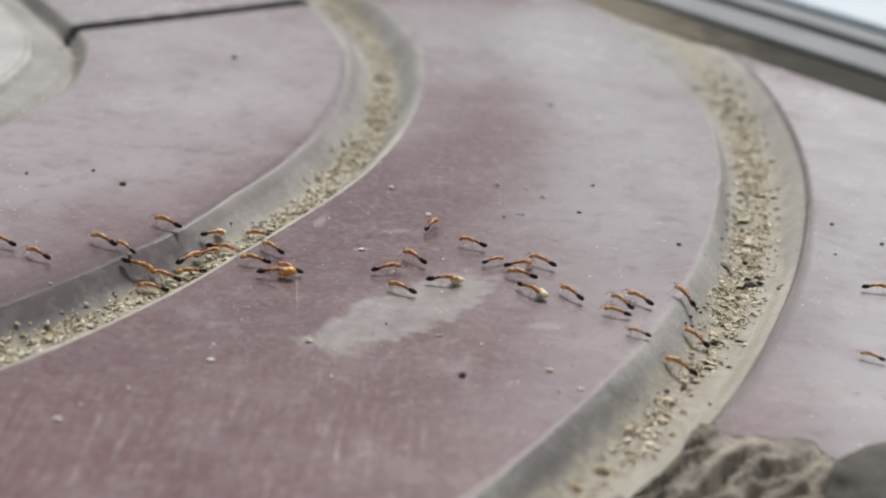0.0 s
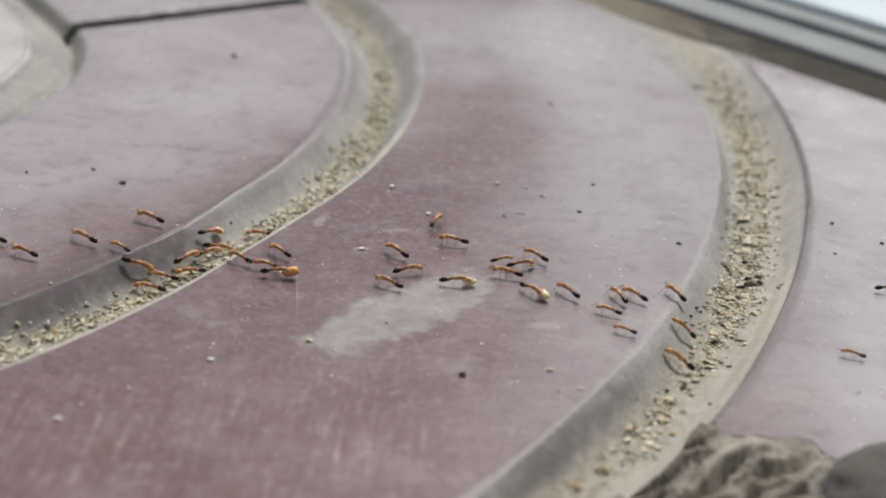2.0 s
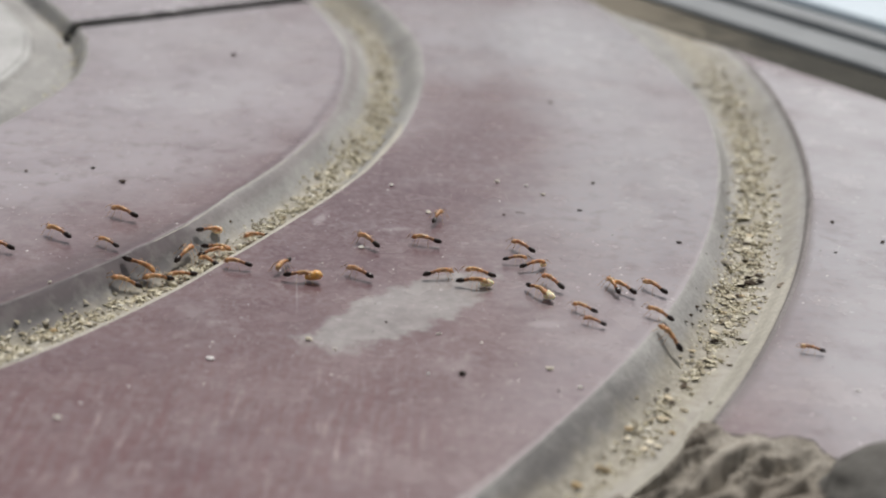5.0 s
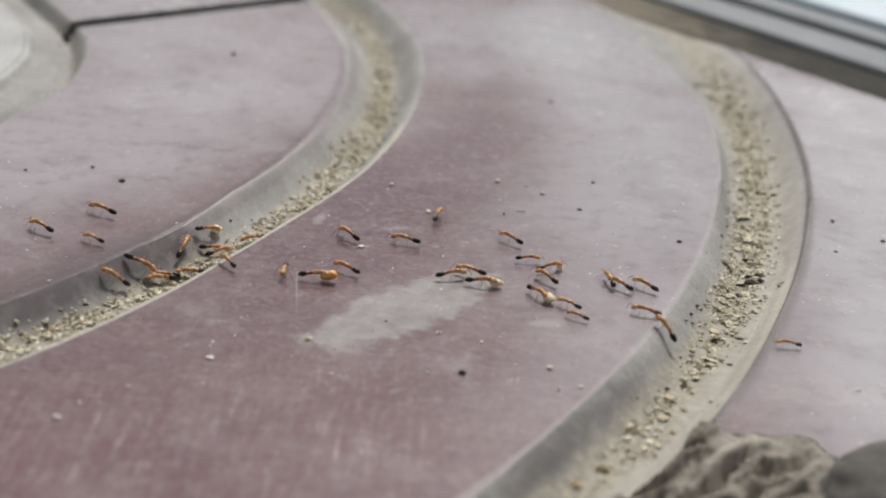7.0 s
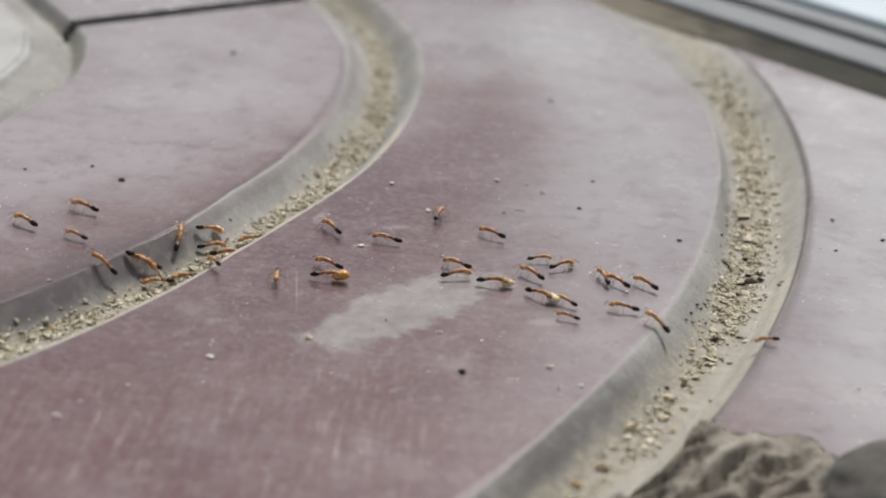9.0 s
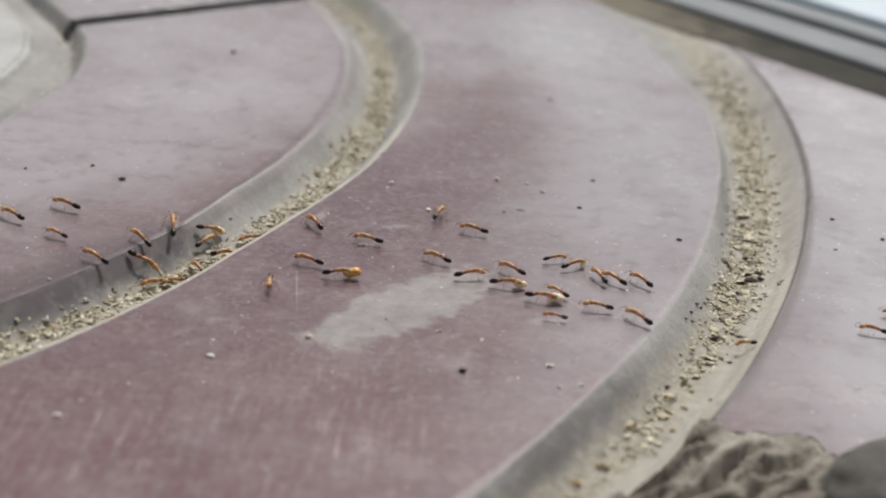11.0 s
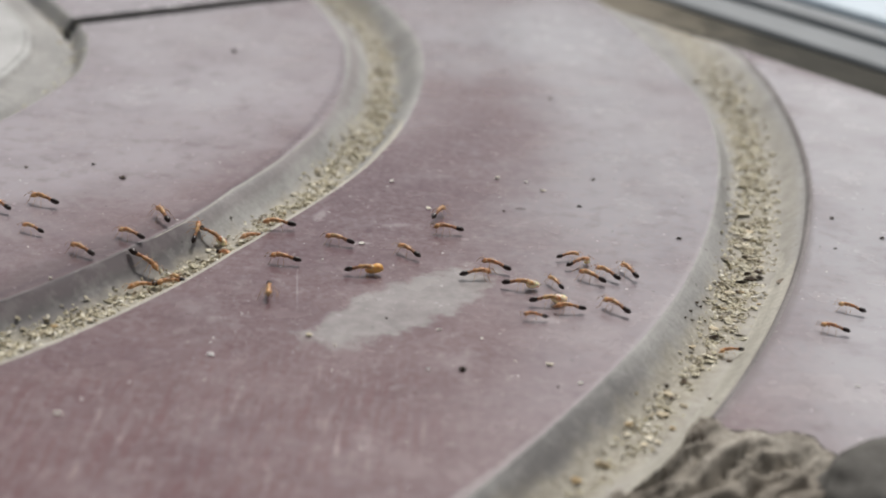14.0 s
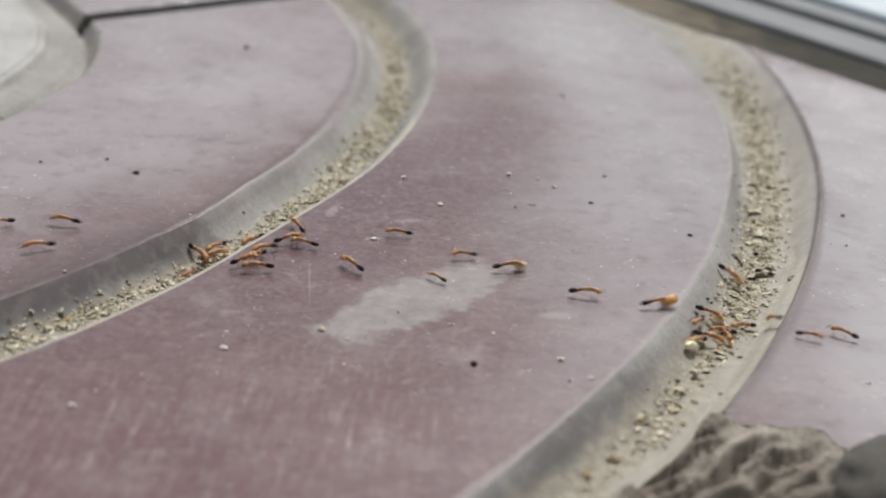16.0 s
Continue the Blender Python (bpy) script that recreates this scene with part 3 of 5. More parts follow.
# ---- sand in the grooves ----
def grain_shape(rng):
    s = rng.uniform(0.7, 1.0, 3)
    base = [(1, 0, 0), (-1, 0, 0), (0, 1, 0), (0, -1, 0), (0, 0, 1), (0, 0, -1)]
    v = [tuple(np.array(b) * s + rng.uniform(-0.28, 0.28, 3)) for b in base]
    extra = [(0.62, 0.62, 0.5), (-0.62, 0.62, 0.5), (-0.62, -0.62, 0.5), (0.62, -0.62, 0.5)]
    v += [tuple(np.array(b) * s + rng.uniform(-0.15, 0.15, 3)) for b in extra]
    f = [(4, 0, 6), (4, 6, 2), (4, 2, 7), (4, 7, 1), (4, 1, 8), (4, 8, 3), (4, 3, 9), (4, 9, 0), (0, 2, 6), (2, 1, 7), (1, 3, 8), (3, 0, 9),
         (5, 2, 0), (5, 1, 2), (5, 3, 1), (5, 0, 3)]
    return v, f


# Where the sand lies in each groove by the angle: its middle and half width across the groove, and how thick it lies.
SAND = {
    0: ((-40, 0.78, 0.16, 0.5), (30, 0.78, 0.16, 0.5)),
    1: ((-42, 0.40, 0.18, 1.0), (-36, 0.41, 0.18, 1.0), (-30, 0.48, 0.16, 0.9), (-25, 0.57, 0.13, 0.8), (-21, 0.56, 0.18, 0.8), (-17, 0.60, 0.19, 0.9), (-12, 0.49, 0.23, 0.9),
        (-8, 0.53, 0.26, 1.0), (-3, 0.53, 0.19, 1.0), (3, 0.48, 0.13, 1.0), (7, 0.54, 0.14, 0.8), (12, 0.55, 0.2, 0.35), (18, 0.50, 0.25, 0.4), (26, 0.5, 0.25, 0.4)),
    2: ((-34, 0.45, 0.10, 0.10), (-31, 0.46, 0.12, 0.25), (-29.4, 0.47, 0.12, 0.20), (-28.6, 0.50, 0.15, 0.45), (-26.6, 0.46, 0.18, 0.55), (-25.2, 0.43, 0.11, 0.28), (-24, 0.45, 0.13, 0.22), (-22.6, 0.47, 0.17, 0.40),
        (-20.5, 0.46, 0.18, 0.65), (-18, 0.45, 0.21, 1.0), (-12, 0.41, 0.21, 1.0), (-6, 0.42, 0.19, 1.0), (-1, 0.47, 0.18, 1.0), (3, 0.55, 0.19, 0.6), (6, 0.60, 0.20, 0.25), (9, 0.62, 0.2, 0.12), (13, 0.7, 0.2, 0.05)),
}


def sand_bed(name, ring, th0, th1, count, lo, hi, label, seed):
    rng = np.random.default_rng(seed)
    shapes = [grain_shape(rng) for _ in range(14)]
    verts, faces = [], []
    a, b = RINGS[ring]
    table = SAND[ring]
    for _ in range(count):
        th = rng.uniform(th0, th1)
        mid, wide, thick = (along([(row[0], row[k]) for row in table], th) for k in (1, 2, 3))
        u = mid + wide * float(np.clip(rng.normal(0, 0.58), -1.5, 1.5))
        x, y = spot(a + u * (b - a), th)
        if rng.random() > thick * (0.80 + 1.9 * noise.noise((x * 0.50, y * 0.50, ring * 4.0))):
            continue
        heap = max(0.0, noise.noise((x * 0.8, y * 0.8, 12.0 + ring)))
        size = (lo + (hi - lo) * rng.random() ** 3.0) * (0.85 + 0.5 * heap)
        rot = np.array(Euler((rng.normal(0, 0.3), rng.normal(0, 0.3), rng.uniform(0, 6.28))).to_matrix())
        sv, sf = shapes[rng.integers(14)]
        flat = np.array([rng.uniform(1.0, 1.7), rng.uniform(0.6, 1), rng.uniform(0.30, 0.60)])
        z = ground(x, y) + size * rng.uniform(0.0, 0.5) * flat[2] + 0.55 * heap * rng.random()
        k = len(verts)
        pts = (rot @ (np.array(sv) * flat).T).T * size
        verts += [((x + p[0]) * MM, (y + p[1]) * MM, (z + p[2]) * MM) for p in pts]
        faces += [tuple(i + k for i in f) for f in sf]
    me = bpy.data.meshes.new(name)
    me.from_pydata(verts, [], faces)
    me.materials.append(GRAIN)
    tagged(new(name, me), label, "sand", kind="stuff")


sand_bed("sand", 1, -42, 24, 16000, 0.10, 0.54, "pale yellow-grey sand grains lying in the curved groove", 11)
sand_bed("sand", 2, -19.5, 13, 17000, 0.10, 0.48, "pale yellow-grey sand grains lying in the curved groove", 12)
sand_bed("sand", 2, -33, -19.5, 4600, 0.09, 0.46, "sparse pale sand grains in the curved groove", 13)
sand_bed("sand_clod", 2, -24, 6, 520, 0.45, 1.05, "flat pale clods of caked sand in the curved groove", 21)
sand_bed("sand_clod", 1, -42, 6, 420, 0.42, 0.85, "flat pale clods of caked sand in the curved groove", 22)
sand_bed("sand", 0, -30, 20, 700, 0.2, 0.6, "brownish sand grains in the inner curved groove", 14)


# ---- loose crumbs ----
def build_crumb(name, label, x, y, size, mat, rng, group, category):
    v, f = grain_shape(rng)
    flat = np.array([1.0, rng.uniform(0.55, 0.9), rng.uniform(0.35, 0.55)])
    me = bpy.data.meshes.new(name)
    me.from_pydata([tuple(np.array(p) * flat * size * MM) for p in v], [], f)
    me.materials.append(mat)
    ob = new(name, me)
    ob.location = (x * MM, y * MM, (ground(x, y) + size * 0.26) * MM)
    ob.rotation_euler = (0.0, 0.0, rng.uniform(-0.5, 0.5))
    tagged(ob, label, category, group=group)


crumb_rng = np.random.default_rng(5)
PALE = [(-25.6, 150.7, 0.50), (0.3, 161.6, 0.36), (14.4, 211.8, 0.41), (7.6, 215.9, 0.41), (12.0, 215.2, 0.30), (-8.5, 211.0, 0.38), (-2.6, 201.0, 0.41), (16.9, 150.6, 0.40), (5.5, 160.1, 0.28), (-0.7, 151.2, 0.25), (-11.8, 155.5, 0.30), (-15.8, 180.0, 0.20), (-11.1, 186.1, 0.41), (-39.0, 135.0, 0.45), (-35.6, 177.3, 0.20), (9.5, 155.0, 0.20), (49.8, 155.1, 0.35), (-48.7, 167.7, 0.45)]
DARK = [(43.4, 191.4, 1.3), (42.0, 190.4, 0.9), (44.9, 192.2, 0.9), (41.0, 187.0, 0.7), (45.2, 206.5, 0.7), (44.0, 199.5, 0.7), (35.7, 172.0, 0.75), (34.0, 178.6, 0.45), (32.9, 175.8, 0.4), (31.9, 173.5, 0.4), (30.2, 158.9, 0.6), (43.3, 193.4, 0.90), (44.9, 194.5, 0.70), (41.9, 192.0, 0.60), (45.9, 198.3, 0.55), (34.6, 178.6, 0.40), (32.9, 174.2, 0.40), (28.0, 157.8, 0.50), (28.3, 154.8, 0.50), (-47.8, 203.8, 0.68), (3.3, 151.7, 0.62), (19.8, 206.4, 0.41), (22.6, 218.5, 0.38), (33.6, 196.7, 0.49), (58.2, 209.5, 0.51), (64.3, 202.9, 0.54), (36.7, 165.8, 0.42), (-53.4, 208.5, 0.47), (-42.8, 274.1, 0.68), (-6.3, 163.8, 0.25), (17.5, 259.2, 0.54), (-62.5, 205.2, 0.47), (8.5, 202.4, 0.27), (34.1, 175.0, 0.30), (30.4, 159.9, 0.50), (14.3, 149.4, 0.25), (44.1, 225.6, 0.41), (45.0, 225.3, 0.41), (32.8, 154.8, 0.40), (56.2, 197.6, 0.34), (-30.7, 196.6, 0.38)]
PEBBLES = [(13.5, 154.6, 0.55), (-15.2, 157.5, 0.62), (39.6, 186.2, 0.95), (36.0, 174.6, 0.8), (32.3, 168.4, 0.6), (45.6, 196.0, 0.8), (43.5, 203.0, 0.8), (46.2, 209.5, 0.8), (38.2, 181.0, 0.7), (24.7, 145.1, 0.7), (22.1, 145.4, 0.7), (26.7, 150.7, 0.85), (18.9, 138.3, 1.10), (41.3, 187.0, 0.75), (25.6, 144.3, 0.60), (23.9, 143.5, 0.60), (30.7, 160.9, 0.55), (35.7, 175.2, 0.60), (27.8, 155.7, 0.80), (22.7, 147.5, 0.70), (-50.0, 155.2, 0.80), (-48.1, 158.4, 0.70), (29.5, 153.3, 0.60), (27.5, 147.7, 0.55), (39.7, 181.6, 0.50), (15.9, 134.7, 0.90), (45.9, 198.3, 0.60), (44.8, 204.4, 0.81), (43.4, 183.4, 0.50), (-20.4, 216.4, 0.74), (-23.3, 210.6, 0.68), (-23.9, 202.7, 0.68), (-43.0, 163.7, 0.55), (-39.1, 169.6, 0.50), (-46.5, 161.0, 0.60)]

for x, y, s in PALE:
    build_crumb("crumb", "small pale sandy crumb lying on the painted slab", x, y, s * (1.4 if y > 185 else 1.1), CRUMB_PALE, crumb_rng, "pale crumbs", "crumb")
for x, y, s in DARK:
    build_crumb("speck", "small dark speck of dirt lying on the slab", x, y, s, CRUMB_DARK, crumb_rng, "dark specks", "dirt speck")
for x, y, s in PEBBLES:
    build_crumb("pebble", "pale cream pebble among the sand in the groove", x, y, s, PEBBLE_TONE, crumb_rng, "pebbles in the groove", "pebble")


def build_fibre(x, y, length, turn):
    bm = bmesh.new()
    tube(bm, [(-length / 2, 0, 0.05), (-length / 6, 0.04, 0.10), (length / 6, -0.03, 0.10), (length / 2, 0.02, 0.05)], [0.03, 0.05, 0.05, 0.03], 5)
    ob = obj("fibre", bm, CRUMB_DARK)
    ob.matrix_world = pose(x * MM, y * MM, (ground(x, y) + 0.04) * MM, 0, 0, turn)
    tagged(ob, "short dark fibre lying on the painted slab", "fibre")


build_fibre(10.9, 203.6, 1.5, 2)


def build_husk(x, y, turn):
    """An empty seed husk: a thin oval rim round a sunken middle."""
    bm = bmesh.new()
    rings = []
    for scale, z in ((1.0, 0.02), (1.04, 0.16), (0.86, 0.24), (0.66, 0.15), (0.3, 0.08)):
        rings.append([bm.verts.new((0.72 * scale * math.cos(k * math.tau / 18) * MM, 0.42 * scale * math.sin(k * math.tau / 18) * (1 + 0.1 * math.sin(k * 1.3)) * MM, z * MM)) for k in range(18)])
    for p, q in zip(rings, rings[1:]):
        for k in range(18):
            bm.faces.new((p[k], p[(k + 1) % 18], q[(k + 1) % 18], q[k]))
    bm.faces.new(rings[-1])
    bm.faces.new(rings[0][::-1])
    ob = obj("seed_husk", bm, HUSK)
    ob.matrix_world = pose(x * MM, y * MM, ground(x, y) * MM, 0, -14, turn)
    tagged(ob, "small empty brown seed husk on the groove bank", "seed husk")


build_husk(47.0, 188.4, 35)


# ---- ants ----
def build_ant():
    ant = new("ant")
    tagged(ant, "orange ant with a black abdomen walking over the slab", "ant", group="ants on the trail")
    bm = bmesh.new()
    blob(bm, (1.64, 0, 1.06), (0.50, 0.39, 0.33), -24, taper=0.12)
    for s in (-1, 1):
        tube(bm, [(1.98, 0.14 * s, 0.88), (2.16, 0.11 * s, 0.80), (2.23, 0.0, 0.77)], [0.09, 0.07, 0.02], 5)
    part("head", bm, ORANGE, ant)
    bm = bmesh.new()
    blob(bm, (0.90, 0, 1.24), (0.66, 0.31, 0.32), -8, taper=-0.06)
    blob(bm, (0.22, 0, 1.20), (0.72, 0.27, 0.29), 8, taper=-0.10)
    tube(bm, [(1.2, 0, 1.20), (1.46, 0, 1.13)], [0.21, 0.20], 8)
    part("thorax", bm, ORANGE, ant)
    bm = bmesh.new()
    tube(bm, [(-0.25, 0, 1.12), (-0.60, 0, 1.02)], [0.18, 0.16], 8)
    blob(bm, (-0.52, 0, 1.08), (0.23, 0.20, 0.26), 0, 8, 6)
    blob(bm, (-0.82, 0, 0.98), (0.24, 0.22, 0.24), 0, 8, 6)
    tube(bm, [(-0.46, 0, 1.04), (-1.1, 0, 0.90)], [0.18, 0.27], 8)
    part("petiole", bm, WAIST, ant, "brown narrow waist")
    bm = bmesh.new()
    blob(bm, (-1.42, 0, 0.86), (0.66, 0.35, 0.35), 10, 16, 10, taper=0.10)
    blob(bm, (-1.66, 0, 0.81), (0.48, 0.32, 0.32), 14, 12, 8, taper=-0.20)
    part("gaster", bm, GASTER, ant, "black shiny abdomen")
    for s in (-1, 1):
        for x0, reach in ((0.95, 0.85), (0.62, 0.35), (0.25, -0.45)):
            bm = bmesh.new()
            tube(bm, [(0, 0, 0), (reach * 0.45, 0.46 * s, 0.20), (reach * 0.85, 0.84 * s, -0.45), (reach * 1.1, 1.06 * s, -1.00), (reach * 1.35, 1.20 * s, -1.09)],
                 [0.040, 0.037, 0.027, 0.019, 0.014], 5)
            leg = part("leg", bm, LEG, ant)
            leg.location = (x0 * MM, 0.16 * s * MM, 1.11 * MM)
    for s in (-1, 1):
        bm = bmesh.new()
        tube(bm, [(1.90, 0.16 * s, 1.24), (2.24, 0.45 * s, 1.40), (2.47, 0.52 * s, 1.16), (2.77, 0.42 * s, 0.84)], [0.032, 0.03, 0.032, 0.04], 5)
        part("antenna", bm, LEG, ant)
    return ant


def add_load(ant, kind):
    """What the ant holds in its jaws."""
    bm = bmesh.new()
    if kind == "amber":
        tube(bm, [(1.05, 0.20, 0.55), (1.30, 0.18, 0.60), (1.75, 0.14, 0.68), (2.20, 0.08, 0.82), (2.65, 0.02, 0.95), (3.05, -0.06, 1.04), (3.32, -0.10, 1.08), (3.42, -0.12, 1.09)],
             [0.10, 0.36, 0.54, 0.58, 0.60, 0.50, 0.30, 0.06], 14)
        for v in bm.verts:
            q = v.co / MM
            lump = 1 + 0.22 * noise.noise(q * 1.4 + Vector((5, 1, 0)))
            v.co = Vector((q.x - 0.4, q.y * lump, max(0.06, q.z * lump))) * MM
        part("pupa", bm, AMBER, ant, "amber yellow pupa held under the head")
        tagged(ant, "orange ant with a black abdomen carrying an amber pupa", "ant")
    else:
        k = {"large": 2.0, "mid": 1.75, "small": 1.0}[kind]
        bends, widths = [], []
        for i in range(17):
            a = -1.25 + i * 2.5 / 16
            bends.append((1.95 + 0.48 * k * math.sin(a), 0.10 + 0.16 * k * math.cos(a), 0.18 + 0.36 * k - 0.06 * k * math.cos(a) + 0.05 * k * a))
            widths.append(k * (0.03 + 0.31 * math.sin(math.pi * (i + 0.3) / 16.6) ** 0.55 + (0.012 if i % 2 else -0.012)))
        tube(bm, bends, widths, 14)
        for v in bm.verts:
            q = v.co / MM
            lump = 1 + 0.16 * noise.noise(q * 1.6 + Vector((k, 3, 0)))
            v.co = Vector((q.x, 0.1 + (q.y - 0.1) * lump, max(0.06, (0.2 + (q.z - 0.2) * 0.82) * lump))) * MM
        part("larva", bm, LARVA, ant, "curled cream white larva held in the jaws")
        tagged(ant, "orange ant with a black abdomen carrying a pale larva", "ant")


def on(x, y, turn, lift=0.0):
    """An ant's pose on the slab: place in millimetres, heading in degrees; it follows the slope."""
    c, s = math.cos(radians(turn)), math.sin(radians(turn))
    f, b = ground(x + 1.3 * c, y + 1.3 * s), ground(x - 1.3 * c, y - 1.3 * s)
    le, ri = ground(x - 0.9 * s, y + 0.9 * c), ground(x + 0.9 * s, y - 0.9 * c)
    pitch = math.degrees(math.atan2(f - b, 2.6))
    rollx = math.degrees(math.atan2(le - ri, 1.8))
    z = max((f + b) / 2, (le + ri) / 2) + lift
    m = Matrix.Translation((x * MM, y * MM, z * MM)) @ Matrix.Rotation(radians(turn), 4, "Z") @ Matrix.Rotation(radians(-0.8 * pitch), 4, "Y") @ Matrix.Rotation(radians(0.6 * rollx), 4, "X")
    return m


def stride(ant, shift):
    """Swings the six legs in two alternating sets of three."""
    legs = [c for c in ant.children if c.name.startswith("leg")]
    times = [0.5 * k for k in range(30)] + [14.5 + k / 15 for k in range(1, 23)] + [16.0]
    for k, leg in enumerate(legs):
        at = leg.location.copy()
        side = 1 if at.y > 0 else -1
        rows = []
        for t in times:
            phase = shift + math.tau * (0.55 * min(t, 14.5) + 5.2 * max(0.0, t - 14.5)) + (0 if k in (0, 2, 4) else math.pi)
            rows.append((t, Matrix.Translation(at) @ Euler((radians(6 * side * max(0.0, math.cos(phase))), 0, radians(15 * side * math.sin(phase)))).to_matrix().to_4x4()))
        walk(leg, rows)


KINDS = {"a1": "", "a2": "", "a3": "", "a4": "", "a5": "", "a6": "", "a7": "mid", "a8": "", "a9": "", "a11": "", "a12": "", "a13": "", "a14": "amber", "a15": "", "a16": "", "a17": "", "a20": "", "b1": "", "b2": "", "b3": "", "b4": "", "b5": "", "b6": "mid", "b7": "", "b8": "small", "b9": "", "b10": "", "b11": "large", "b12": "", "c1": "", "c2": "", "c3": "", "c4": "", "c5": "", "c6": "", "c7": "", "c9": "", "c10": "", "d1": "", "d2": "", "e1": "", "e2": "", "e3": "", "e4": "", "e5": "", "a10": ""}
SIZE = {"a3": 1.08, "a4": 1.10, "a5": 0.86, "a6": 1.10, "a9": 1.15, "b3": 1.08, "b7": 0.80, "b8": 0.94, "b12": 1.02, "c2": 0.84, "c4": 0.74, "c6": 0.93, "c7": 1.05, "c9": 0.74, "c10": 0.9, "d1": 0.88, "d2": 0.86, "e1": 0.86, "e2": 0.84, "e3": 0.86, "e4": 0.84, "e5": 0.86, "a13": 0.92, "a17": 0.94}
first = build_ant()
ants = {}
for key, kind in KINDS.items():
    one = copy_thing(first, pose(0, 0, 0)) if ants else first
    ants[key] = one
for key, size in SIZE.items():
    ants[key].scale = (size, size, size)
for key, kind in KINDS.items():
    if kind:
        add_load(ants[key], kind)


def motions():
    walk(ants["a1"], [
        (0, on(-57.68, 178.17, 154)),
        (2, on(-59.21, 178.65, 160)),
        (4, on(-61.21, 178.99, 167)),
        (9, on(-64.99, 179.01, 183)),
        (16, on(-69.88, 175.99, 206)),
    ])
    walk(ants["a2"], [
        (0, on(-52.20, 174.98, 150)),
        (1, on(-53.27, 175.18, 152)),
        (2, on(-54.00, 175.06, 155)),
        (3, on(-55.23, 175.21, 157)),
        (4, on(-56.27, 175.75, 159)),
        (6.5, on(-59.28, 176.74, 165)),
        (9, on(-62.52, 177.49, 171)),
        (16, on(-72.79, 175.87, 187)),
    ])
    walk(ants["a3"], [
        (0, on(-45.12, 180.93, 150)),
        (2, on(-47.80, 181.14, 149)),
        (4, on(-50.13, 181.39, 149)),
        (6.5, on(-53.21, 182.58, 147)),
        (7.5, on(-54.61, 183.35, 147)),
        (9, on(-56.35, 184.16, 147)),
        (11.5, on(-59.23, 186.25, 147)),
        (13, on(-60.75, 187.78, 147)),
        (14.5, on(-62.63, 189.68, 147)),
        (14.7, on(-68.40, 190.59, 182)),
        (16, on(-71.71, 189.40, 148)),
    ])
    walk(ants["a4"], [
        (0, on(-38.07, 188.55, 152)),
        (1, on(-39.04, 189.04, 152)),
        (2, on(-40.72, 189.58, 153)),
        (4, on(-43.13, 190.01, 154)),
        (6.5, on(-46.73, 190.52, 156)),
        (7.5, on(-48.20, 190.46, 156)),
        (9, on(-49.98, 190.67, 157)),
        (11.5, on(-53.17, 190.85, 158)),
        (13, on(-54.70, 191.35, 159)),
        (14, on(-55.93, 191.35, 160)),
        (14.5, on(-57.28, 191.84, 160)),
        (14.6, on(-62.06, 190.18, 189)),
        (14.8, on(-68.11, 189.24, 196)),
        (16, on(-72.23, 187.92, 161)),
    ])
    walk(ants["a5"], [
        (0, on(-41.88, 179.45, 143)),
        (2, on(-42.55, 179.16, 146)),
        (4, on(-43.40, 179.62, 149)),
        (6.5, on(-45.82, 180.43, 152)),
        (7.5, on(-46.90, 180.81, 154)),
        (9, on(-48.68, 181.00, 154)),
        (11.5, on(-51.83, 180.77, 154)),
        (13, on(-53.39, 181.59, 155)),
        (14, on(-54.73, 181.36, 155)),
        (14.5, on(-56.47, 182.12, 155)),
        (14.6, on(-59.90, 181.92, 178)),
        (14.8, on(-65.57, 181.47, 193)),
        (16, on(-69.48, 180.28, 156)),
    ])
    walk(ants["a6"], [
        (0, on(-40.39, 177.36, 22)),
        (2, on(-40.37, 177.36, 22)),
        (4, on(-40.23, 177.23, 16)),
        (6.5, on(-40.01, 177.56, 9)),
        (7.5, on(-39.95, 177.72, 6)),
        (9, on(-39.89, 177.99, 2)),
        (13, on(-39.51, 177.91, -6)),
        (14.5, on(-39.70, 177.80, -9)),
        (15, on(-39.66, 177.53, 15)),
        (15.3, on(-37.08, 179.17, 17)),
        (15.5, on(-36.01, 178.94, 27)),
        (16, on(-32.52, 182.13, 39)),
    ])
    walk(ants["a7"], [
        (0, on(-32.78, 190.99, 50)),
        (2, on(-33.11, 190.73, 49)),
        (4, on(-33.21, 190.74, 47)),
        (6.5, on(-33.35, 190.65, 46)),
        (7.5, on(-33.31, 190.72, 45)),
        (9, on(-33.19, 190.72, 40)),
        (13, on(-33.12, 190.26, 25)),
        (14.5, on(-32.90, 189.00, -19)),
        (14.7, on(-32.38, 188.66, -15)),
        (14.8, on(-29.38, 187.20, -54)),
        (14.9, on(-24.92, 176.60, -61)),
        (15, on(-22.33, 176.07, -14)),
        (15.1, on(-18.28, 176.21, -9)),
        (15.2, on(-14.26, 175.04, -5)),
        (15.3, on(-10.46, 175.89, 7)),
        (15.4, on(-8.93, 175.27, -23)),
        (15.5, on(-6.39, 173.46, -20)),
        (15.6, on(-3.66, 174.11, 6)),
        (15.7, on(-2.98, 175.05, 30)),
        (15.8, on(1.09, 177.43, 27)),
        (15.9, on(5.03, 178.72, 17)),
        (16, on(7.20, 178.99, 17)),
    ])
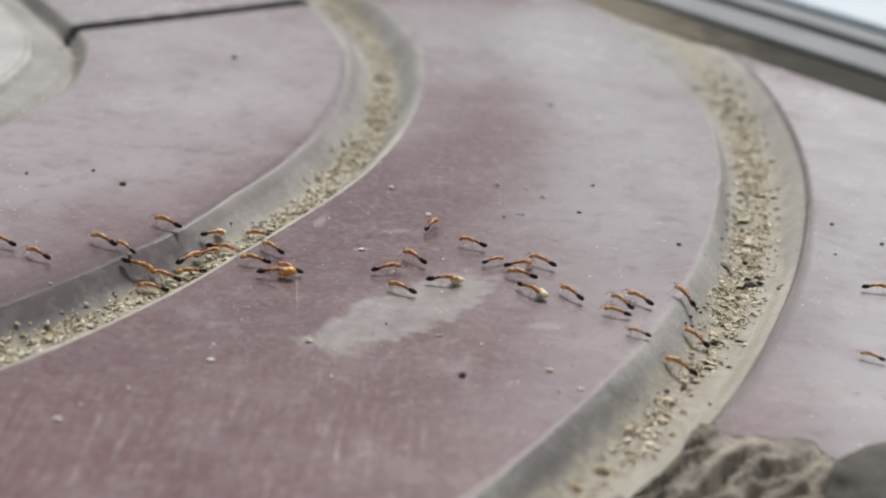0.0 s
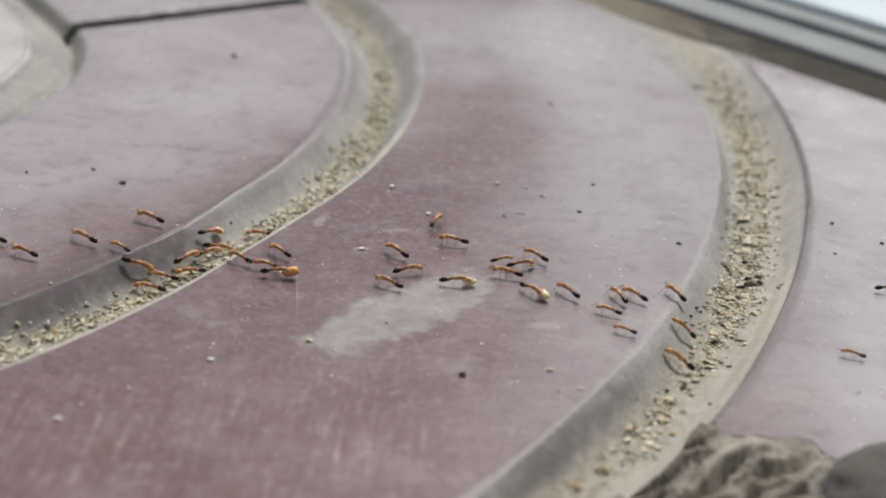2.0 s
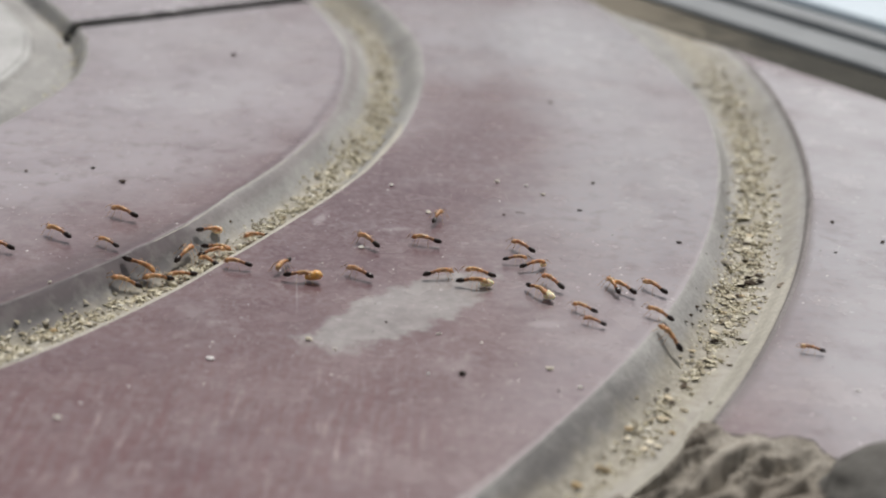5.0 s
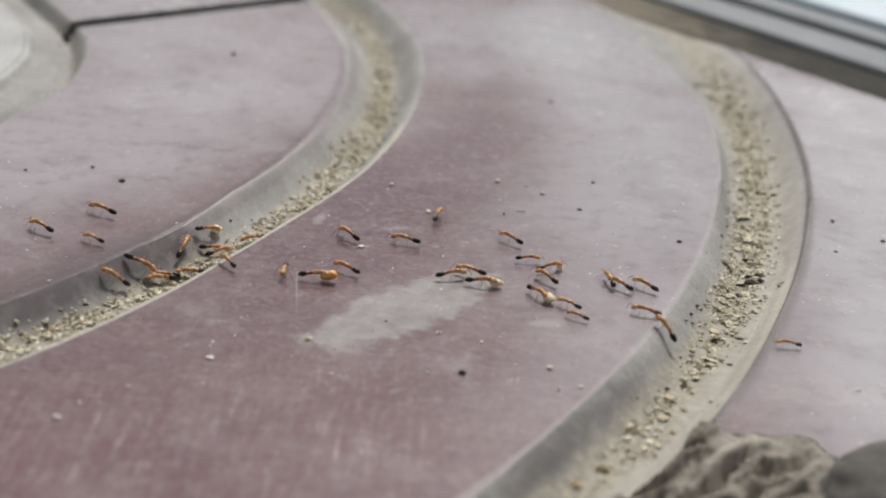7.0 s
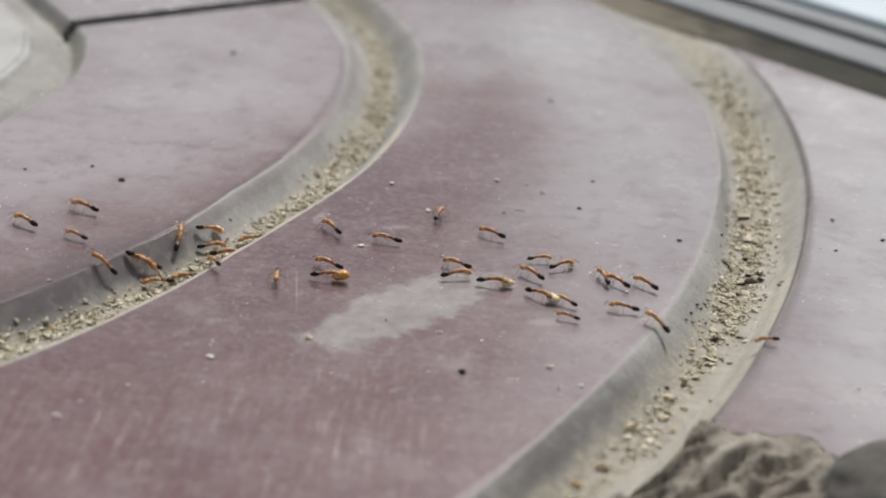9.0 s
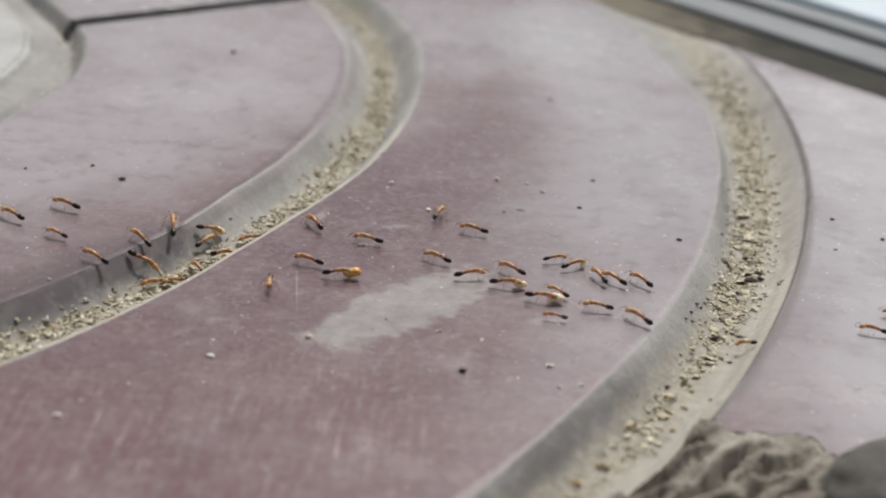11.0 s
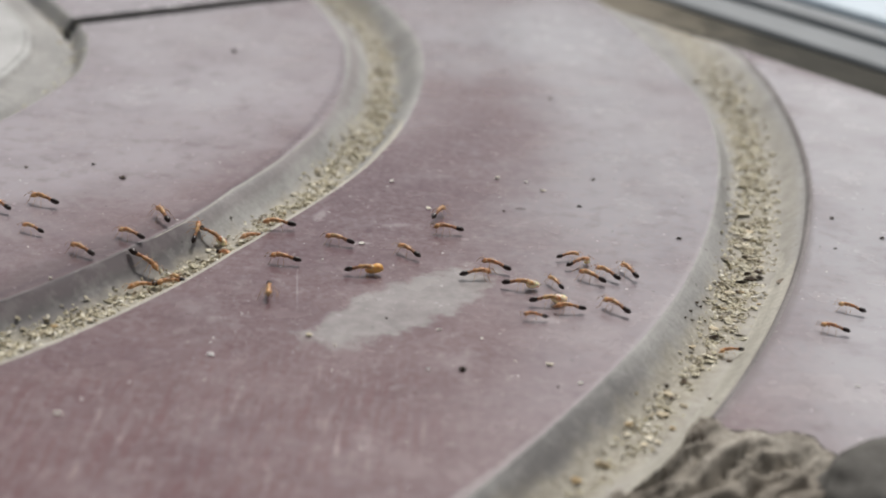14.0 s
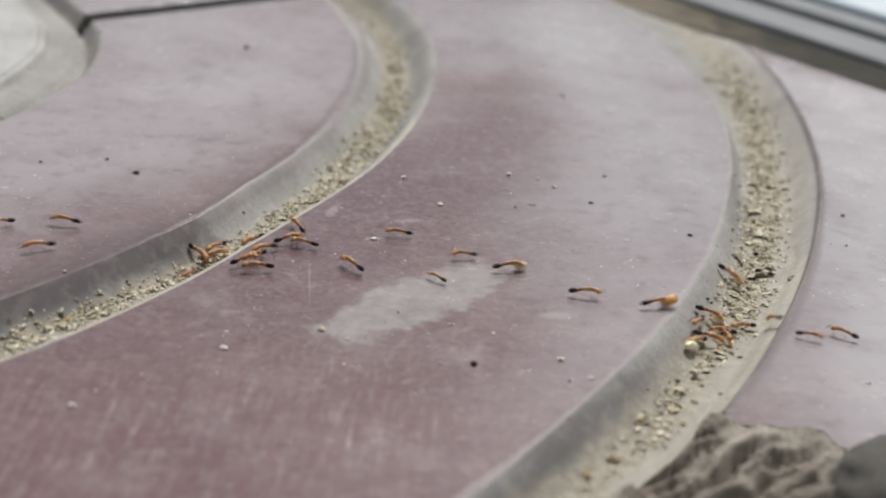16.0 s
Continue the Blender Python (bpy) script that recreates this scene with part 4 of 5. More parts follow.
    walk(ants["a8"], [
        (0, on(-31.00, 189.00, -1)),
        (2, on(-31.33, 188.59, -1)),
        (4, on(-31.39, 188.26, -1)),
        (6.5, on(-31.52, 187.58, -1)),
        (7.5, on(-31.63, 187.42, -1)),
        (9, on(-32.03, 187.93, 31)),
        (11.5, on(-33.44, 188.12, 70)),
        (13, on(-34.27, 188.04, 87)),
        (14.5, on(-35.07, 188.72, 94)),
        (14.6, on(-38.75, 189.29, 143)),
        (14.7, on(-38.19, 191.07, 95)),
        (14.8, on(-37.55, 194.31, 72)),
        (14.9, on(-35.37, 196.23, 50)),
        (15, on(-33.42, 196.69, 3)),
        (15.1, on(-29.74, 195.68, 21)),
        (15.133, on(-29.24, 194.95, -4)),
        (15.2, on(-28.99, 193.58, -53)),
        (15.3, on(-26.78, 189.14, -58)),
        (15.5, on(-24.76, 186.99, -67)),
        (15.733, on(-22.82, 181.98, -18)),
        (16, on(-22.51, 182.21, 37)),
    ])
    walk(ants["a9"], [
        (0, on(-34.58, 183.71, 58)),
        (2, on(-34.86, 183.51, 58)),
        (4, on(-35.20, 183.49, 66)),
        (6.5, on(-35.39, 184.67, 81)),
        (7.5, on(-35.80, 184.91, 86)),
        (9, on(-36.38, 185.49, 93)),
        (11.5, on(-37.40, 187.11, 104)),
        (13, on(-38.23, 188.66, 110)),
        (14, on(-38.89, 188.93, 121)),
        (14.5, on(-39.61, 189.07, 126)),
        (14.8, on(-40.56, 189.59, 96)),
        (15, on(-39.19, 188.69, 55)),
        (15.1, on(-37.93, 187.89, 3)),
        (15.2, on(-37.55, 185.20, -49)),
        (15.3, on(-35.66, 183.59, -48)),
        (15.5, on(-35.10, 182.45, -48)),
        (15.7, on(-35.52, 183.09, -48)),
        (16, on(-34.60, 182.07, -48)),
    ])
    walk(ants["a11"], [
        (0, on(-24.48, 178.36, 172)),
        (1, on(-25.58, 178.52, 159)),
        (2, on(-26.58, 178.46, 147)),
        (3, on(-27.50, 178.36, 135)),
        (4, on(-28.52, 177.81, 122)),
        (6.5, on(-33.09, 180.09, 184)),
        (7.5, on(-33.24, 178.50, 209)),
        (9, on(-33.38, 177.62, 209)),
        (11.5, on(-34.44, 175.43, 209)),
        (14.5, on(-35.15, 174.90, 209)),
        (14.7, on(-37.22, 177.30, 171)),
        (14.8, on(-41.05, 176.39, 184)),
        (14.9, on(-45.95, 176.68, 169)),
        (15, on(-48.75, 178.45, 161)),
        (15.1, on(-55.50, 179.89, 172)),
        (15.2, on(-62.61, 179.77, 187)),
        (16, on(-66.04, 177.87, 203)),
    ])
    walk(ants["a12"], [
        (0, on(-22.76, 182.58, 141)),
        (1, on(-22.17, 182.01, 141)),
        (2, on(-21.74, 181.58, 141)),
        (3, on(-21.92, 179.89, 184)),
        (4, on(-21.32, 178.25, 227)),
        (6.5, on(-20.21, 175.68, 268)),
        (7.5, on(-20.38, 174.57, 270)),
        (9, on(-20.91, 172.97, 273)),
        (11.5, on(-21.61, 169.99, 274)),
        (13, on(-21.48, 168.42, 274)),
        (14.5, on(-21.07, 167.26, 282)),
        (14.6, on(-18.68, 162.79, 299)),
        (14.7, on(-17.06, 162.35, 327)),
        (14.8, on(-12.22, 160.08, 350)),
        (14.9, on(-8.95, 162.38, 386)),
        (15, on(-7.42, 163.91, 405)),
        (15.1, on(-3.60, 168.64, 411)),
        (15.2, on(-1.84, 171.05, 414)),
        (15.3, on(-1.49, 170.87, 395)),
        (15.4, on(-1.03, 170.33, 370)),
        (15.5, on(1.00, 170.68, 369)),
        (15.6, on(4.62, 171.44, 378)),
        (15.7, on(6.71, 172.72, 377)),
        (15.8, on(11.07, 173.17, 368)),
        (15.9, on(15.18, 173.40, 358)),
        (16, on(17.12, 172.76, 358)),
    ])
    walk(ants["a13"], [
        (0, on(-19.68, 176.53, 154)),
        (1, on(-21.21, 176.73, 161)),
        (2, on(-22.77, 176.89, 168)),
        (3, on(-24.11, 176.71, 175)),
        (4, on(-25.26, 176.37, 182)),
        (6.5, on(-27.69, 176.46, 140)),
        (7.5, on(-27.91, 176.49, 124)),
        (9, on(-29.39, 175.63, 124)),
        (11.5, on(-32.87, 180.11, 125)),
        (13, on(-33.92, 178.24, 125)),
        (14.5, on(-32.98, 169.58, 126)),
        (15, on(-36.69, 180.77, 115)),
        (15.1, on(-39.32, 182.08, 143)),
        (15.2, on(-42.36, 183.39, 170)),
        (15.3, on(-45.40, 181.82, 197)),
        (15.4, on(-47.18, 181.32, 193)),
        (15.5, on(-51.06, 180.72, 190)),
        (15.6, on(-53.48, 179.75, 209)),
        (15.7, on(-53.73, 177.82, 242)),
        (15.8, on(-56.41, 173.25, 230)),
        (15.9, on(-59.71, 172.25, 203)),
        (16, on(-61.78, 171.65, 203)),
    ])
    walk(ants["a14"], [
        (0, on(-21.79, 174.89, 4)),
        (1, on(-21.57, 174.81, 3)),
        (2, on(-21.36, 174.91, 2)),
        (3, on(-20.47, 174.39, 1)),
        (4, on(-19.30, 173.93, 1)),
        (6.5, on(-16.72, 174.02, -1)),
        (7.5, on(-15.79, 174.21, -2)),
        (9, on(-14.68, 174.08, 0)),
        (11.5, on(-12.90, 175.06, 5)),
        (13, on(-11.52, 175.72, 7)),
        (14, on(-10.53, 176.00, 9)),
        (14.5, on(-9.15, 176.22, 10)),
        (14.6, on(-5.98, 178.07, 21)),
        (14.7, on(-3.94, 178.13, 6)),
        (14.8, on(-0.39, 178.13, -1)),
        (14.9, on(2.71, 177.69, -7)),
        (15, on(3.28, 177.51, -7)),
        (15.1, on(4.72, 177.25, -6)),
        (15.2, on(6.37, 177.10, -10)),
        (15.3, on(9.16, 176.60, -1)),
        (15.4, on(11.68, 176.99, -12)),
        (15.5, on(14.65, 174.61, -33)),
        (15.6, on(16.99, 172.94, -34)),
        (15.7, on(18.41, 172.63, -13)),
        (15.8, on(22.18, 171.85, -28)),
        (15.9, on(23.92, 169.40, -24)),
        (16, on(26.18, 171.26, 19)),
    ])
    walk(ants["a15"], [
        (0, on(-37.19, 174.39, 176)),
        (2, on(-37.63, 174.18, 180)),
        (3.5, on(-39.31, 174.15, 190)),
        (4, on(-39.85, 173.96, 193)),
        (6.5, on(-41.60, 173.32, 184)),
        (7.5, on(-42.45, 173.08, 180)),
        (9, on(-43.47, 173.65, 161)),
        (11.5, on(-44.85, 174.25, 154)),
        (13, on(-45.85, 175.17, 150)),
        (14, on(-46.59, 175.46, 149)),
        (14.5, on(-47.91, 176.62, 148)),
        (14.6, on(-51.30, 177.05, 169)),
        (14.7, on(-53.53, 176.89, 182)),
        (14.8, on(-58.54, 176.44, 184)),
        (15, on(-63.93, 175.91, 194)),
        (16, on(-66.79, 173.60, 212)),
    ])
    walk(ants["a16"], [
        (0, on(-36.35, 178.03, 174)),
        (2, on(-36.71, 177.59, 187)),
        (4, on(-37.22, 176.72, 200)),
        (6.5, on(-36.56, 176.79, 203)),
        (9, on(-36.64, 175.44, 206)),
        (14.5, on(-38.65, 172.34, 213)),
        (14.7, on(-42.40, 171.82, 187)),
        (14.8, on(-45.07, 172.51, 174)),
        (14.9, on(-48.97, 172.94, 168)),
        (15, on(-50.89, 174.13, 158)),
        (15.1, on(-58.70, 177.08, 164)),
        (15.2, on(-64.83, 177.42, 183)),
        (16, on(-67.49, 175.53, 206)),
    ])
    walk(ants["a17"], [
        (0, on(-26.31, 195.14, -176)),
        (4, on(-26.25, 194.30, -168)),
        (6.5, on(-26.39, 192.28, -163)),
        (9, on(-26.64, 191.46, -158)),
        (11.5, on(-26.82, 191.66, -153)),
        (13, on(-27.38, 191.12, -150)),
        (14.5, on(-26.45, 192.42, -146)),
        (15, on(-29.09, 191.36, -160)),
        (15.1, on(-34.75, 190.47, -187)),
        (15.2, on(-38.55, 193.54, -204)),
        (15.3, on(-41.97, 193.75, -189)),
        (15.4, on(-44.21, 193.36, -160)),
        (15.5, on(-47.86, 190.31, -141)),
        (15.6, on(-51.04, 187.13, -136)),
        (15.7, on(-52.73, 185.61, -141)),
        (15.8, on(-56.41, 183.07, -146)),
        (15.9, on(-59.39, 181.20, -145)),
        (16, on(-60.66, 180.13, -145)),
    ])
    walk(ants["a20"], [
        (0, on(-33.34, 180.40, -155)),
        (4, on(-33.73, 179.42, -154)),
        (6.5, on(-35.58, 177.61, -153)),
        (7.5, on(-37.11, 177.67, -158)),
        (9, on(-39.00, 178.44, -165)),
        (11.5, on(-40.51, 181.76, -224)),
        (13, on(-41.10, 181.72, -215)),
        (14, on(-41.64, 181.80, -204)),
        (14.5, on(-43.44, 183.02, -199)),
        (14.6, on(-48.08, 182.94, -183)),
        (14.7, on(-50.36, 182.76, -176)),
        (14.8, on(-55.88, 182.32, -178)),
        (14.9, on(-60.71, 182.49, -182)),
        (15, on(-66.08, 182.50, -169)),
        (16, on(-69.00, 180.01, -147)),
    ])
    walk(ants["b1"], [
        (0, on(-1.96, 195.13, 67)),
        (1, on(-1.46, 195.74, 69)),
        (2, on(-1.35, 196.48, 70)),
        (4, on(-1.27, 197.29, 73)),
        (6.5, on(-1.12, 198.03, 76)),
        (7.5, on(-1.09, 198.05, 78)),
        (9, on(-0.94, 198.06, 76)),
        (13, on(-1.08, 197.96, 71)),
        (14.5, on(-0.97, 197.65, 62)),
        (14.6, on(0.05, 197.00, 36)),
        (14.633, on(0.74, 196.14, 10)),
        (14.7, on(1.21, 194.41, -43)),
        (14.8, on(4.36, 191.27, -34)),
        (14.9, on(6.82, 191.33, -19)),
        (15, on(7.83, 190.00, -38)),
        (15.1, on(10.82, 187.95, -28)),
        (15.2, on(14.89, 186.60, -26)),
        (15.3, on(19.12, 184.33, -9)),
        (15.4, on(19.35, 187.58, 50)),
        (15.5, on(22.52, 189.67, 33)),
        (15.6, on(26.44, 191.41, 21)),
        (15.7, on(28.62, 191.14, -0)),
        (15.8, on(33.06, 190.56, -13)),
        (15.9, on(36.21, 188.69, -28)),
        (16, on(37.84, 187.52, -28)),
    ])
    walk(ants["b2"], [
        (0, on(4.06, 189.88, 159)),
        (1, on(2.75, 190.14, 166)),
        (2, on(1.39, 189.98, 173)),
        (4, on(-1.01, 189.25, 172)),
        (6.5, on(-4.47, 188.41, 170)),
        (7.5, on(-5.84, 187.99, 169)),
        (9, on(-7.68, 187.61, 169)),
        (11.5, on(-10.86, 186.42, 167)),
        (13, on(-12.81, 185.64, 166)),
        (14, on(-14.02, 185.28, 165)),
        (14.5, on(-16.02, 184.44, 165)),
        (14.6, on(-20.71, 182.21, 196)),
        (14.7, on(-21.40, 182.75, 172)),
        (14.8, on(-21.56, 181.79, 172)),
        (14.9, on(-21.76, 180.84, 194)),
        (15, on(-22.85, 179.73, 217)),
        (15.1, on(-27.87, 176.51, 184)),
        (15.3, on(-34.08, 179.98, 176)),
        (15.5, on(-38.50, 176.96, 194)),
        (15.6, on(-41.36, 177.76, 194)),
        (15.7, on(-43.26, 175.33, 212)),
        (15.8, on(-46.70, 174.65, 184)),
        (15.9, on(-51.40, 175.40, 184)),
        (16, on(-53.55, 173.60, 208)),
    ])
    walk(ants["b3"], [
        (0, on(-3.72, 183.07, 137)),
        (1, on(-4.95, 183.49, 137)),
        (2, on(-6.21, 184.48, 136)),
        (3, on(-7.60, 185.05, 136)),
        (4, on(-8.86, 185.84, 135)),
        (6.5, on(-12.37, 188.16, 134)),
        (7.5, on(-13.73, 188.74, 134)),
        (9, on(-15.54, 190.02, 129)),
        (11.5, on(-18.77, 190.90, 122)),
        (12.5, on(-20.21, 190.89, 119)),
        (13, on(-20.76, 191.13, 117)),
        (14, on(-22.75, 189.18, 183)),
        (14.5, on(-25.40, 194.93, 215)),
        (14.7, on(-27.79, 182.63, 244)),
        (14.9, on(-31.04, 184.10, 198)),
        (15, on(-36.54, 180.57, 211)),
        (15.1, on(-43.73, 176.12, 208)),
        (15.2, on(-48.13, 174.79, 194)),
        (15.3, on(-53.15, 174.36, 184)),
        (15.4, on(-54.61, 174.70, 179)),
        (15.5, on(-59.38, 174.48, 184)),
        (15.6, on(-62.90, 173.64, 196)),
        (16, on(-65.58, 172.12, 205)),
    ])
    walk(ants["b4"], [
        (0, on(-7.34, 178.86, 23)),
        (1, on(-5.69, 178.68, 22)),
        (2, on(-4.49, 178.60, 22)),
        (3, on(-3.27, 178.32, 21)),
        (4, on(-1.83, 178.09, 21)),
        (6.5, on(1.03, 177.70, 19)),
        (7.5, on(1.41, 177.61, 19)),
        (9, on(1.93, 177.47, 18)),
        (11.5, on(3.99, 177.64, 17)),
        (13, on(4.28, 177.48, 17)),
        (14, on(4.43, 177.55, 16)),
        (14.5, on(5.10, 177.62, 16)),
        (14.6, on(8.28, 174.81, -22)),
        (14.7, on(9.76, 174.30, -38)),
        (14.8, on(12.63, 170.75, -45)),
        (14.9, on(14.43, 169.47, -42)),
        (15, on(15.16, 169.04, -28)),
        (15.1, on(16.30, 169.04, -15)),
        (15.2, on(18.57, 168.44, -16)),
        (15.3, on(21.47, 167.34, -23)),
        (15.4, on(22.39, 167.46, 9)),
        (15.5, on(26.19, 168.96, 14)),
        (15.6, on(30.55, 169.57, 13)),
        (15.8, on(31.42, 169.68, -7)),
        (16, on(32.80, 168.78, -7)),
    ])
    walk(ants["b5"], [
        (0, on(-4.82, 172.91, 153)),
        (1, on(-5.73, 173.54, 152)),
        (2, on(-6.63, 174.16, 152)),
        (3, on(-7.52, 174.77, 151)),
        (4, on(-9.08, 175.43, 151)),
        (6.5, on(-12.03, 177.08, 150)),
        (7.5, on(-12.69, 177.18, 149)),
        (9, on(-14.67, 177.75, 155)),
        (11.5, on(-18.03, 178.19, 164)),
        (13, on(-19.69, 177.71, 170)),
        (14, on(-20.47, 177.70, 174)),
        (14.5, on(-21.96, 178.22, 176)),
        (14.6, on(-26.68, 176.78, 206)),
        (14.7, on(-28.23, 175.83, 140)),
        (15, on(-31.66, 182.24, 152)),
        (15.5, on(-37.48, 179.34, 190)),
        (15.6, on(-39.89, 180.48, 165)),
        (15.7, on(-41.06, 180.92, 167)),
        (15.8, on(-45.02, 181.56, 169)),
        (15.9, on(-49.36, 182.39, 172)),
        (16, on(-52.54, 182.40, 177)),
    ])
    walk(ants["b6"], [
        (0, on(0.14, 176.66, 4)),
        (1, on(0.88, 176.49, 3)),
        (2, on(1.85, 176.36, 2)),
        (3, on(2.60, 176.00, 0)),
        (4, on(3.34, 175.99, -1)),
        (6.5, on(4.97, 176.24, -3)),
        (7.5, on(5.56, 176.18, -4)),
        (9, on(6.73, 176.18, -4)),
        (11.5, on(8.78, 175.66, -4)),
        (13, on(9.74, 175.46, -4)),
        (14, on(10.03, 175.40, -3)),
        (14.5, on(11.88, 176.05, -3)),
        (14.6, on(13.57, 176.44, -3)),
        (14.7, on(14.04, 174.96, -47)),
        (14.8, on(14.72, 173.72, -47)),
        (14.9, on(16.28, 173.48, -21)),
        (15, on(17.42, 174.25, 14)),
        (15.1, on(20.58, 175.36, 13)),
        (15.2, on(21.87, 174.74, -8)),
        (15.3, on(23.28, 174.58, -4)),
        (15.4, on(23.81, 174.60, -1)),
        (15.5, on(26.62, 174.68, 1)),
        (15.6, on(28.70, 174.34, -16)),
        (15.7, on(30.16, 173.41, -9)),
        (15.8, on(32.57, 174.33, 9)),
        (16, on(33.22, 174.36, 9)),
    ])
    walk(ants["b7"], [
        (0, on(6.77, 184.40, 31)),
        (2, on(8.01, 184.79, 23)),
        (4, on(8.77, 184.86, 15)),
        (6.5, on(11.28, 185.30, 6)),
        (7.5, on(11.75, 185.14, 2)),
        (9, on(13.11, 185.15, 9)),
        (11.5, on(15.64, 185.54, 20)),
        (13, on(16.59, 186.26, 27)),
        (14, on(17.02, 186.13, 23)),
        (14.5, on(18.61, 186.72, 22)),
        (14.6, on(21.10, 186.05, -20)),
        (14.7, on(22.12, 184.33, -23)),
        (14.8, on(25.66, 184.49, -7)),
        (14.9, on(29.02, 183.73, -13)),
        (15, on(31.00, 182.97, -16)),
        (15.1, on(31.95, 182.10, -43)),
        (15.2, on(33.85, 179.17, -50)),
        (15.3, on(35.77, 177.00, -59)),
        (15.5, on(38.11, 171.72, -58)),
        (15.7, on(40.07, 169.95, -64)),
        (15.8, on(40.68, 165.68, -70)),
        (15.9, on(43.08, 164.64, -18)),
        (16, on(44.71, 165.60, -18)),
    ])
    walk(ants["b8"], [
        (0, on(10.12, 183.55, 17)),
        (2, on(10.47, 183.46, 20)),
        (4, on(11.05, 183.40, 24)),
        (6.5, on(13.96, 182.75, 28)),
        (7.5, on(14.69, 182.59, 29)),
        (9, on(16.05, 183.21, 31)),
        (11.5, on(17.84, 183.42, 34)),
        (13, on(18.06, 183.67, 35)),
        (14, on(18.28, 183.80, 36)),
        (14.5, on(19.14, 184.30, 36)),
        (14.6, on(20.87, 185.58, 41)),
        (14.7, on(22.61, 185.80, -22)),
        (14.8, on(26.92, 181.11, -46)),
        (14.9, on(30.66, 176.93, -36)),
        (15, on(32.28, 178.76, 5)),
        (15.2, on(34.55, 177.10, -46)),
        (15.5, on(35.30, 172.97, -76)),
        (16, on(35.36, 170.79, -76)),
    ])
    walk(ants["b9"], [
        (0, on(13.64, 185.25, 149)),
        (1, on(13.43, 186.14, 144)),
        (2, on(12.75, 186.73, 140)),
        (3, on(12.24, 187.67, 140)),
        (4, on(11.71, 188.21, 140)),
        (6.5, on(9.82, 190.84, 140)),
        (7.5, on(8.89, 191.92, 140)),
        (9, on(6.76, 192.46, 152)),
        (11.5, on(3.62, 193.20, 166)),
        (13, on(1.82, 192.84, 174)),
        (14, on(0.62, 192.27, 181)),
        (14.5, on(-1.51, 191.68, 185)),
        (14.6, on(-5.57, 188.76, 206)),
        (14.7, on(-7.85, 187.83, 212)),
        (14.8, on(-13.74, 183.45, 214)),
        (14.9, on(-17.61, 181.29, 209)),
        (15, on(-19.01, 180.99, 197)),
        (15.1, on(-22.64, 179.79, 207)),
        (15.2, on(-26.03, 176.67, 221)),
        (15.3, on(-27.20, 176.90, 175)),
        (15.4, on(-27.48, 177.06, 128)),
        (15.7, on(-31.30, 184.84, 184)),
        (16, on(-32.62, 185.22, 240)),
    ])
    walk(ants["b10"], [
        (0, on(10.78, 180.28, 162)),
        (1, on(9.71, 180.28, 164)),
        (2, on(8.79, 180.30, 167)),
        (3, on(7.51, 179.40, 167)),
        (4, on(6.09, 178.84, 166)),
        (6.5, on(4.32, 179.29, 165)),
        (7.5, on(3.50, 179.36, 164)),
        (9, on(2.11, 180.84, 159)),
        (11.5, on(-1.30, 182.44, 150)),
        (13, on(-3.29, 182.90, 144)),
        (14, on(-4.51, 183.20, 139)),
        (14.5, on(-6.76, 183.52, 136)),
        (14.6, on(-12.01, 185.59, 151)),
        (14.7, on(-14.34, 187.06, 157)),
        (14.8, on(-20.57, 189.31, 148)),
        (14.9, on(-26.35, 194.22, 170)),
        (14.933, on(-26.51, 192.85, 193)),
        (15, on(-25.92, 188.35, 240)),
        (15.5, on(-28.39, 188.02, 239)),
        (16, on(-28.10, 188.38, 239)),
    ])
    walk(ants["b11"], [
        (0, on(11.47, 175.93, -45)),
        (2, on(11.72, 175.55, -48)),
        (4, on(12.26, 175.39, -50)),
        (6.5, on(12.55, 174.54, -53)),
        (7.5, on(12.45, 173.94, -54)),
        (9, on(12.68, 173.40, -36)),
        (11.5, on(12.97, 172.23, -4)),
        (13, on(13.19, 171.87, 15)),
        (14.5, on(14.02, 170.74, -2)),
        (14.6, on(14.87, 171.17, -7)),
        (14.7, on(15.77, 170.93, -11)),
        (14.8, on(17.29, 170.44, -17)),
        (14.9, on(18.38, 170.17, -10)),
        (15, on(19.24, 170.03, -3)),
        (15.1, on(20.74, 170.99, 3)),
        (15.2, on(21.63, 169.59, -28)),
        (15.3, on(24.50, 169.13, 8)),
        (15.4, on(28.10, 171.19, 3)),
        (15.5, on(31.54, 168.33, -40)),
        (15.75, on(31.43, 167.51, -105)),
        (16, on(31.09, 166.95, -132)),
    ])
    walk(ants["b12"], [
        (0, on(17.12, 175.38, 131)),
        (2, on(16.64, 175.79, 131)),
        (3, on(16.02, 176.62, 131)),
        (4, on(15.30, 177.08, 131)),
        (6.5, on(14.12, 179.02, 131)),
        (7.5, on(13.68, 179.15, 131)),
        (9, on(12.03, 179.62, 137)),
        (11.5, on(8.90, 180.31, 147)),
        (13, on(8.00, 180.38, 153)),
        (14, on(7.30, 180.62, 156)),
        (14.5, on(5.71, 180.97, 158)),
        (14.6, on(1.22, 181.63, 168)),
        (14.7, on(-1.21, 181.91, 178)),
        (14.8, on(-7.83, 181.54, 182)),
        (14.9, on(-12.79, 181.30, 186)),
        (15, on(-15.07, 180.90, 178)),
        (15.1, on(-19.08, 178.26, 205)),
        (15.2, on(-22.24, 177.26, 189)),
        (15.3, on(-22.92, 177.22, 223)),
        (15.5, on(-23.78, 177.24, 212)),
        (15.7, on(-24.79, 176.96, 201)),
        (16, on(-25.89, 175.83, 235)),
    ])
